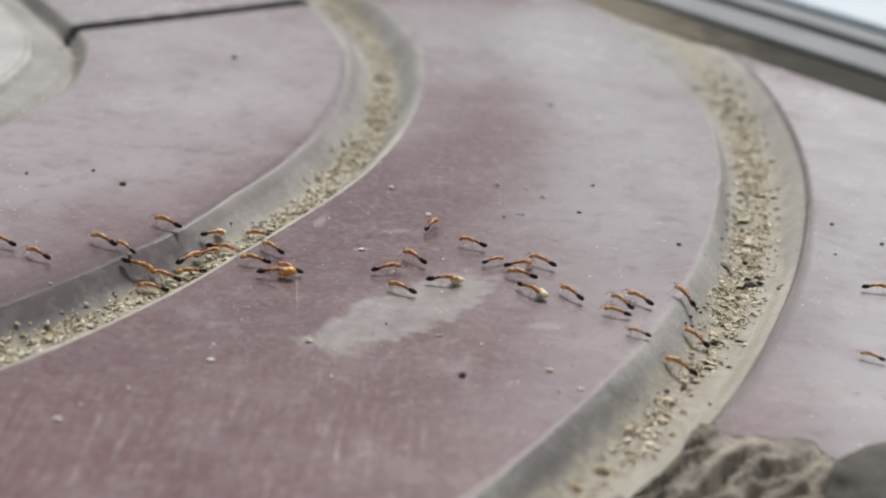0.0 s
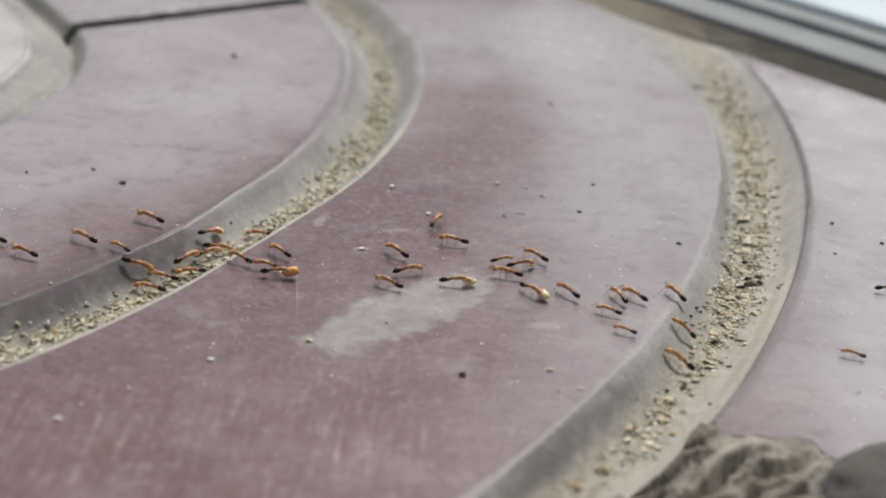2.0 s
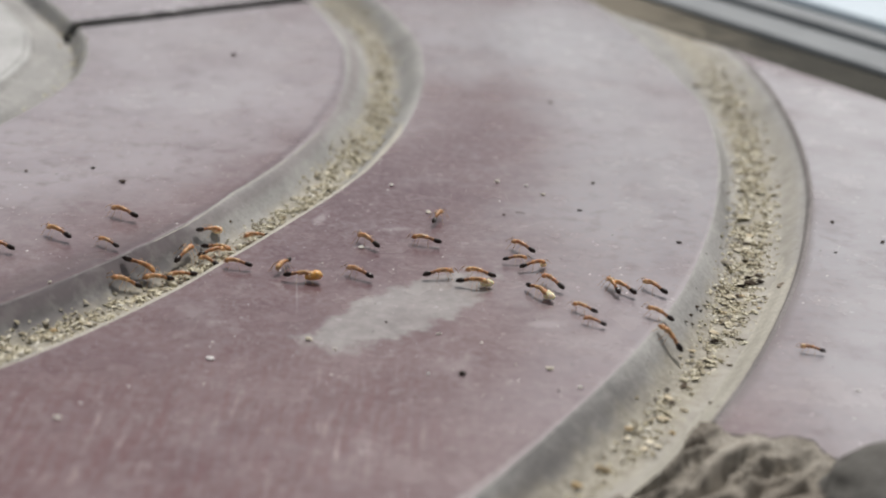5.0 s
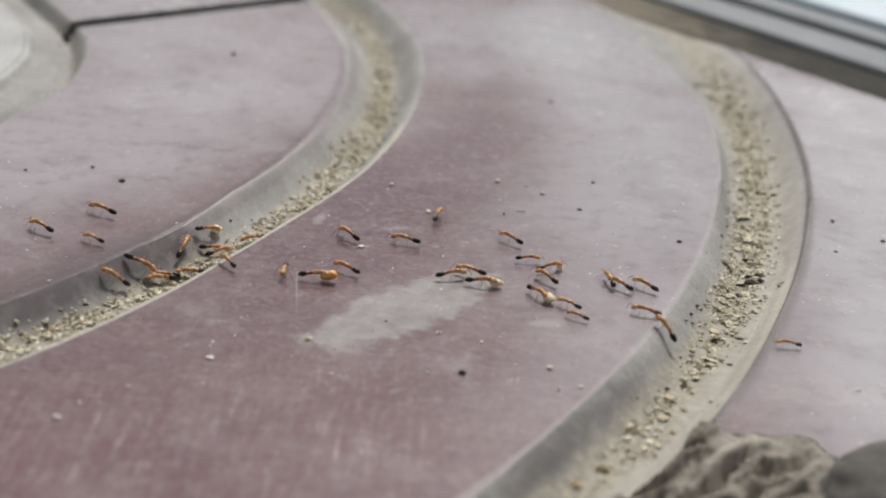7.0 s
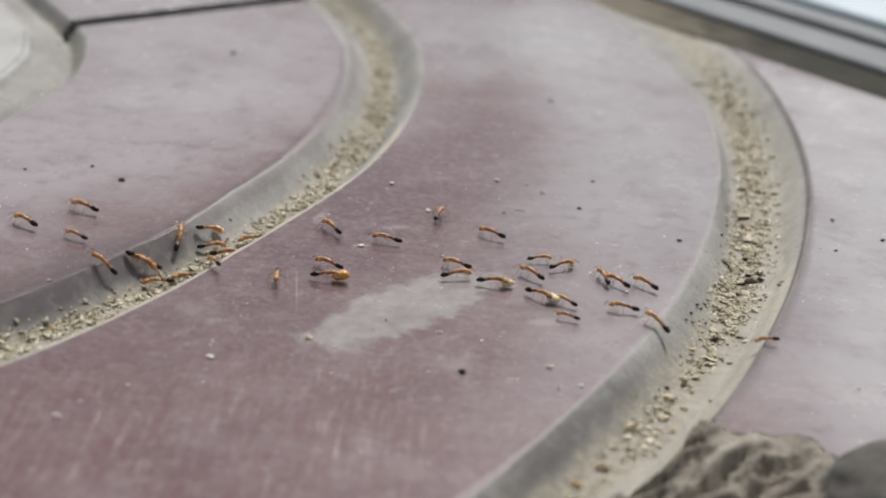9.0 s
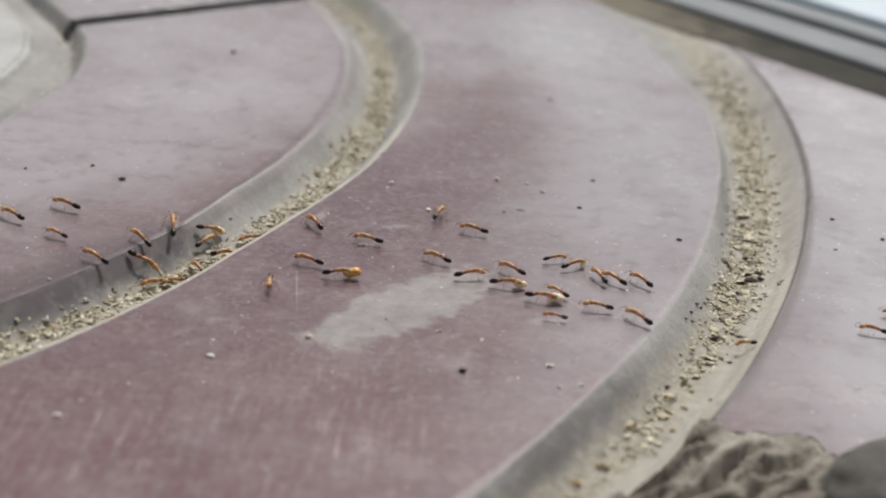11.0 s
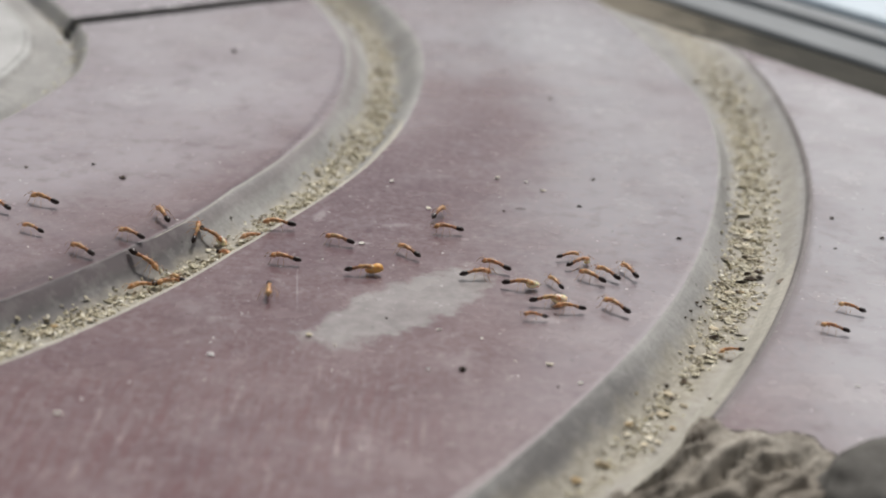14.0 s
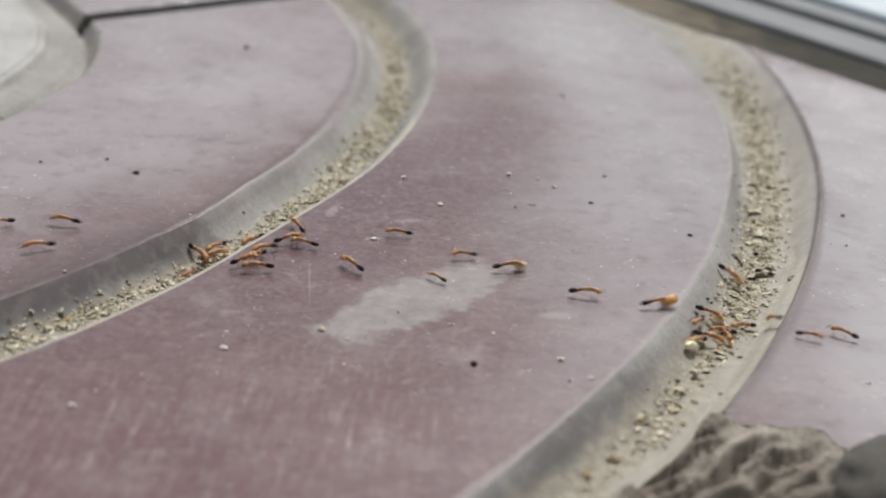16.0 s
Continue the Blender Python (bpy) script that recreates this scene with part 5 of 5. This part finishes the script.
    walk(ants["c1"], [
        (0, on(23.56, 173.83, 128)),
        (2, on(23.22, 175.58, 116)),
        (3, on(22.84, 176.46, 114)),
        (4, on(22.80, 177.23, 111)),
        (6.5, on(22.37, 179.50, 105)),
        (7.5, on(22.17, 180.03, 102)),
        (9, on(21.54, 180.22, 107)),
        (11.5, on(20.89, 180.04, 116)),
        (13, on(20.63, 179.93, 121)),
        (14, on(20.01, 179.35, 146)),
        (14.5, on(19.57, 178.96, 159)),
        (14.6, on(17.02, 177.55, 178)),
        (14.7, on(15.60, 178.90, 167)),
        (14.8, on(12.93, 178.38, 184)),
        (14.9, on(8.41, 178.03, 181)),
        (15, on(7.13, 178.89, 160)),
        (15.1, on(3.75, 180.95, 134)),
        (15.2, on(-0.27, 187.03, 150)),
        (15.3, on(-5.49, 184.79, 192)),
        (15.4, on(-6.99, 184.57, 196)),
        (15.5, on(-13.20, 182.45, 198)),
        (15.6, on(-17.37, 181.31, 195)),
        (15.7, on(-19.47, 180.98, 191)),
        (15.8, on(-22.58, 179.94, 208)),
        (15.9, on(-23.55, 179.52, 202)),
        (16, on(-25.02, 178.47, 226)),
    ])
    walk(ants["c2"], [
        (0, on(22.68, 171.05, 161)),
        (2, on(21.64, 171.11, 157)),
        (3, on(20.99, 170.94, 155)),
        (4, on(19.91, 170.68, 154)),
        (6.5, on(16.85, 171.42, 149)),
        (7.5, on(16.45, 171.58, 147)),
        (9, on(16.15, 172.04, 144)),
        (11.5, on(15.21, 175.01, 139)),
        (13, on(15.31, 175.92, 136)),
        (14.5, on(14.46, 178.47, 118)),
        (14.6, on(12.04, 183.19, 121)),
        (14.7, on(9.83, 184.82, 143)),
        (14.8, on(5.12, 187.08, 163)),
        (14.9, on(2.18, 185.97, 188)),
        (15, on(-0.19, 185.93, 181)),
        (15.1, on(-7.99, 185.77, 188)),
        (15.2, on(-13.46, 183.77, 192)),
        (15.3, on(-18.90, 183.63, 185)),
        (15.4, on(-21.15, 183.35, 184)),
        (15.5, on(-25.92, 183.92, 151)),
        (16, on(-27.30, 186.64, 187)),
    ])
    walk(ants["c3"], [
        (0, on(26.02, 175.35, 137)),
        (2, on(25.38, 176.25, 137)),
        (4, on(24.43, 177.25, 137)),
        (6.5, on(23.71, 178.56, 137)),
        (7.5, on(23.58, 178.74, 137)),
        (9, on(23.31, 179.18, 137)),
        (11.5, on(22.85, 179.80, 137)),
        (13, on(22.54, 180.45, 137)),
        (14, on(22.20, 180.82, 137)),
        (14.5, on(21.71, 181.23, 137)),
        (14.6, on(20.68, 180.61, 154)),
        (14.7, on(19.22, 180.75, 171)),
        (14.8, on(15.28, 180.93, 174)),
        (14.9, on(12.04, 181.99, 152)),
        (15, on(10.58, 184.10, 150)),
        (15.1, on(4.45, 185.36, 193)),
        (15.2, on(1.19, 180.34, 213)),
        (15.3, on(-3.18, 180.54, 186)),
        (15.4, on(-5.06, 179.70, 212)),
        (15.5, on(-8.40, 176.95, 197)),
        (15.6, on(-11.82, 178.52, 176)),
        (15.7, on(-13.97, 177.21, 204)),
        (15.8, on(-19.33, 174.50, 203)),
        (15.9, on(-24.13, 172.88, 201)),
        (16, on(-24.99, 172.60, 192)),
    ])
    walk(ants["c4"], [
        (0, on(24.97, 165.55, 157)),
        (1, on(24.07, 165.62, 157)),
        (2, on(23.26, 165.88, 157)),
        (3, on(22.10, 166.23, 156)),
        (4, on(20.80, 166.71, 156)),
        (6.5, on(17.94, 168.17, 155)),
        (7.5, on(17.10, 168.39, 155)),
        (9, on(16.22, 167.68, 163)),
        (11.5, on(14.17, 167.14, 176)),
        (13, on(12.91, 166.85, 184)),
        (14, on(12.19, 166.56, 180)),
        (14.5, on(10.41, 165.61, 178)),
        (14.6, on(6.75, 165.15, 185)),
        (14.7, on(4.77, 165.26, 174)),
        (14.8, on(0.99, 166.49, 156)),
        (14.9, on(-0.27, 168.75, 128)),
        (15, on(-1.05, 170.58, 120)),
        (15.1, on(-3.76, 175.40, 126)),
        (15.2, on(-6.83, 177.64, 142)),
        (15.3, on(-10.71, 179.68, 160)),
        (15.4, on(-13.09, 178.87, 181)),
        (15.5, on(-18.19, 179.06, 178)),
        (15.6, on(-20.91, 178.98, 190)),
        (15.7, on(-24.44, 176.93, 221)),
        (15.8, on(-27.02, 173.84, 183)),
        (16, on(-34.39, 176.27, 226)),
    ])
    walk(ants["c5"], [
        (0, on(31.88, 177.79, 129)),
        (2, on(30.86, 177.70, 122)),
        (3, on(30.15, 177.97, 128)),
        (4, on(29.19, 178.36, 133)),
        (6.5, on(27.16, 179.00, 138)),
        (7.5, on(26.90, 178.96, 140)),
        (9, on(27.05, 179.18, 136)),
        (11.5, on(26.30, 180.02, 129)),
        (13, on(25.60, 181.19, 124)),
        (14, on(25.16, 182.15, 118)),
        (14.5, on(24.70, 184.65, 114)),
        (14.6, on(23.06, 189.06, 106)),
        (14.7, on(22.19, 191.78, 130)),
        (14.8, on(17.14, 194.00, 161)),
        (14.9, on(12.69, 193.43, 194)),
        (15, on(10.74, 191.87, 185)),
        (15.1, on(8.05, 193.78, 162)),
        (15.2, on(3.53, 194.61, 169)),
        (15.3, on(-1.57, 195.18, 181)),
        (15.4, on(-3.91, 193.53, 209)),
        (15.5, on(-8.45, 190.18, 221)),
        (15.6, on(-11.83, 186.42, 219)),
        (15.7, on(-14.79, 185.77, 197)),
        (15.8, on(-20.19, 184.60, 191)),
        (15.9, on(-21.50, 185.32, 160)),
        (16, on(-21.70, 186.92, 122)),
    ])
    walk(ants["c6"], [
        (0, on(32.88, 170.82, 152)),
        (2, on(30.99, 170.87, 169)),
        (3, on(30.07, 170.88, 159)),
        (4, on(29.18, 170.96, 149)),
        (6.5, on(26.56, 170.56, 161)),
        (7.5, on(25.84, 171.52, 165)),
        (8, on(24.81, 171.40, 167)),
        (9, on(23.57, 171.30, 169)),
        (11.5, on(19.28, 170.68, 176)),
        (13, on(17.18, 170.18, 181)),
        (14, on(16.65, 169.40, 183)),
        (14.5, on(15.61, 168.30, 185)),
        (14.6, on(12.25, 166.12, 197)),
        (14.7, on(10.29, 167.50, 146)),
        (14.8, on(7.93, 170.88, 128)),
        (14.9, on(6.08, 173.69, 126)),
        (15, on(5.08, 173.88, 150)),
        (15.1, on(2.48, 174.42, 174)),
        (15.2, on(0.09, 173.78, 174)),
        (15.3, on(-2.38, 175.14, 165)),
        (15.4, on(-5.24, 175.15, 178)),
        (15.5, on(-8.74, 175.13, 173)),
        (15.6, on(-11.91, 176.47, 159)),
        (15.7, on(-15.32, 178.28, 147)),
        (16, on(-20.07, 181.40, 172)),
    ])
    walk(ants["c7"], [
        (0, on(30.00, 162.70, 161)),
        (1, on(29.85, 163.07, 161)),
        (2, on(29.82, 163.91, 160)),
        (3, on(29.59, 164.62, 154)),
        (4, on(29.16, 165.61, 148)),
        (6.5, on(28.15, 167.27, 133)),
        (7.5, on(28.03, 167.49, 127)),
        (9, on(27.27, 167.70, 130)),
        (11.5, on(24.69, 168.38, 136)),
        (13, on(23.67, 169.25, 139)),
        (14, on(22.56, 170.63, 137)),
        (14.5, on(21.08, 171.51, 136)),
        (14.6, on(18.50, 173.98, 135)),
        (14.7, on(17.84, 175.07, 126)),
        (14.8, on(16.28, 176.67, 144)),
        (14.9, on(13.00, 176.84, 183)),
        (15, on(11.18, 174.72, 214)),
        (15.1, on(9.81, 173.50, 225)),
        (15.2, on(8.14, 171.22, 227)),
        (15.3, on(4.53, 168.28, 213)),
        (15.4, on(1.78, 168.08, 194)),
        (15.5, on(-2.16, 168.18, 151)),
        (15.6, on(-3.35, 169.42, 146)),
        (15.7, on(-4.25, 169.30, 161)),
        (15.8, on(-7.38, 170.62, 152)),
        (15.9, on(-11.12, 173.41, 143)),
        (16, on(-13.09, 175.47, 137)),
    ])
    walk(ants["c9"], [
        (0, on(53.54, 163.81, 154)),
        (1, on(52.57, 163.81, 157)),
        (2, on(51.23, 164.05, 161)),
        (3, on(49.69, 164.10, 164)),
        (4, on(48.01, 164.10, 167)),
        (6.5, on(43.94, 164.78, 175)),
        (7.5, on(42.90, 165.17, 178)),
        (9, on(40.95, 165.28, 164)),
        (11.5, on(38.91, 168.13, 141)),
        (13, on(38.03, 167.34, 165)),
        (14, on(37.32, 167.17, 184)),
        (14.5, on(36.18, 166.70, 194)),
        (14.7, on(29.77, 166.57, 190)),
        (14.8, on(24.35, 164.84, 183)),
        (14.9, on(22.70, 167.12, 151)),
        (15, on(21.87, 165.70, 211)),
        (15.1, on(17.23, 162.33, 211)),
        (15.2, on(13.01, 160.63, 199)),
        (15.3, on(8.93, 160.20, 182)),
        (15.4, on(7.79, 161.39, 162)),
        (15.5, on(4.62, 162.64, 141)),
        (15.6, on(4.80, 165.60, 105)),
        (15.7, on(4.05, 167.75, 109)),
        (15.8, on(2.22, 171.90, 121)),
        (15.9, on(-0.24, 173.18, 146)),
        (16, on(-1.94, 173.93, 146)),
    ])
    walk(ants["c10"], [
        (0, on(58.89, 185.15, 1)),
        (1, on(59.67, 184.80, 0)),
        (2, on(60.61, 184.85, 0)),
        (4, on(62.55, 184.77, -0)),
        (9, on(67.05, 184.65, -2)),
        (16, on(73.99, 184.19, -3)),
    ])
    walk(ants["d1"], [
        (0, on(64.66, 170.44, 172)),
        (9, on(59.11, 170.19, 168)),
        (11.5, on(54.17, 169.98, 166)),
        (12, on(53.35, 169.78, 166)),
        (13, on(51.69, 169.54, 166)),
        (14, on(50.10, 169.35, 165)),
        (14.5, on(47.73, 169.23, 165)),
        (14.6, on(41.88, 167.94, 165)),
        (14.7, on(39.30, 170.99, 183)),
        (14.8, on(32.73, 166.60, 202)),
        (14.9, on(29.13, 166.75, 185)),
        (15, on(27.72, 167.71, 134)),
        (15.1, on(26.41, 172.15, 108)),
        (15.2, on(25.28, 176.94, 111)),
        (15.3, on(22.60, 180.60, 130)),
        (15.4, on(19.85, 181.67, 156)),
        (15.5, on(14.80, 183.20, 162)),
        (15.6, on(9.12, 185.03, 160)),
        (15.7, on(6.59, 186.31, 159)),
        (15.8, on(0.44, 188.03, 170)),
        (15.9, on(-4.98, 187.88, 180)),
        (16, on(-7.71, 187.67, 183)),
    ])
    walk(ants["d2"], [
        (0, on(69.29, 176.20, 171)),
        (9, on(63.11, 175.60, 163)),
        (11.5, on(58.13, 175.42, 161)),
        (12.5, on(55.81, 175.41, 160)),
        (13, on(55.13, 175.58, 159)),
        (14, on(53.70, 175.93, 158)),
        (14.5, on(51.34, 176.52, 158)),
        (14.6, on(46.88, 178.81, 145)),
        (14.7, on(43.95, 181.55, 162)),
        (14.8, on(38.09, 180.64, 186)),
        (14.9, on(34.09, 179.79, 194)),
        (15, on(33.08, 180.25, 148)),
        (15.1, on(31.64, 182.51, 149)),
        (15.2, on(27.16, 183.11, 170)),
        (15.3, on(23.54, 183.39, 169)),
        (15.4, on(22.73, 184.37, 154)),
        (15.5, on(21.28, 183.98, 191)),
        (15.6, on(17.58, 182.22, 202)),
        (15.7, on(14.88, 181.36, 193)),
        (15.8, on(9.44, 181.03, 172)),
        (15.9, on(4.44, 183.35, 170)),
        (16, on(1.42, 181.94, 194)),
    ])
    walk(ants["e1"], [
        (0, on(79.72, 194.11, -169)),
        (14.4, on(64.21, 189.93, -169)),
        (14.6, on(58.11, 189.06, -169)),
        (14.7, on(56.17, 187.92, -150)),
        (14.8, on(49.39, 183.58, -153)),
        (14.9, on(44.14, 182.04, -158)),
        (15, on(43.35, 180.71, -138)),
        (15.1, on(38.60, 176.18, -131)),
        (15.3, on(35.43, 171.73, -144)),
        (15.6, on(34.94, 170.78, -159)),
        (16, on(35.31, 171.65, -178)),
    ])
    walk(ants["e2"], [
        (0, on(80.10, 173.55, 151)),
        (14.5, on(64.42, 169.31, 182)),
        (14.9, on(54.16, 169.35, 182)),
        (15, on(52.36, 169.17, 166)),
        (15.1, on(45.51, 172.06, 160)),
        (15.2, on(40.93, 174.28, 132)),
        (15.3, on(40.80, 178.89, 115)),
        (15.333, on(39.71, 178.00, 155)),
        (15.367, on(39.21, 176.71, 195)),
        (15.4, on(39.37, 175.61, 235)),
        (15.5, on(36.83, 171.34, 226)),
        (15.7, on(33.30, 171.25, 179)),
        (16, on(31.57, 171.22, 239)),
    ])
    walk(ants["e3"], [
        (0, on(86.35, 170.84, 176)),
        (14.5, on(71.06, 167.74, 182)),
        (15.1, on(53.59, 165.69, 183)),
        (15.2, on(50.82, 167.49, 154)),
        (15.3, on(45.90, 169.98, 163)),
        (15.4, on(42.44, 169.40, 176)),
        (15.5, on(39.19, 170.75, 148)),
        (15.6, on(38.88, 171.50, 180)),
        (15.7, on(39.05, 173.55, 142)),
        (15.8, on(39.61, 174.78, 103)),
        (15.9, on(38.58, 174.59, 150)),
        (16, on(38.32, 173.79, 197)),
    ])
    walk(ants["e4"], [
        (0, on(95.61, 175.58, 179)),
        (14.5, on(79.66, 171.77, 187)),
        (15.5, on(54.46, 168.73, 188)),
        (15.6, on(49.86, 167.57, 190)),
        (15.7, on(47.25, 167.79, 177)),
        (15.8, on(44.45, 168.96, 146)),
        (15.9, on(43.47, 171.30, 144)),
        (16, on(42.04, 171.77, 111)),
    ])
    walk(ants["e5"], [
        (0, on(104.46, 178.94, 172)),
        (14.5, on(87.76, 173.99, 187)),
        (15.6, on(55.88, 170.49, 188)),
        (15.7, on(53.31, 168.44, 214)),
        (15.8, on(51.34, 166.55, 219)),
        (15.9, on(50.11, 166.69, 184)),
        (16, on(49.42, 166.86, 149)),
    ])
    walk(ants["a10"], [
        (0, on(-32.44, 186.68, 44)),
        (4, on(-32.15, 186.54, 38)),
        (7.5, on(-30.37, 186.83, 33)),
        (9, on(-29.83, 186.18, 12)),
        (13, on(-29.59, 184.20, -42)),
        (14.5, on(-29.66, 184.91, -63)),
        (15, on(-27.97, 185.81, -81)),
        (15.5, on(-26.59, 175.66, -21)),
        (16, on(-27.04, 174.17, 39)),
    ])
    for k, one in enumerate(ants.values()):
        stride(one, 1.7 * k)


motions()
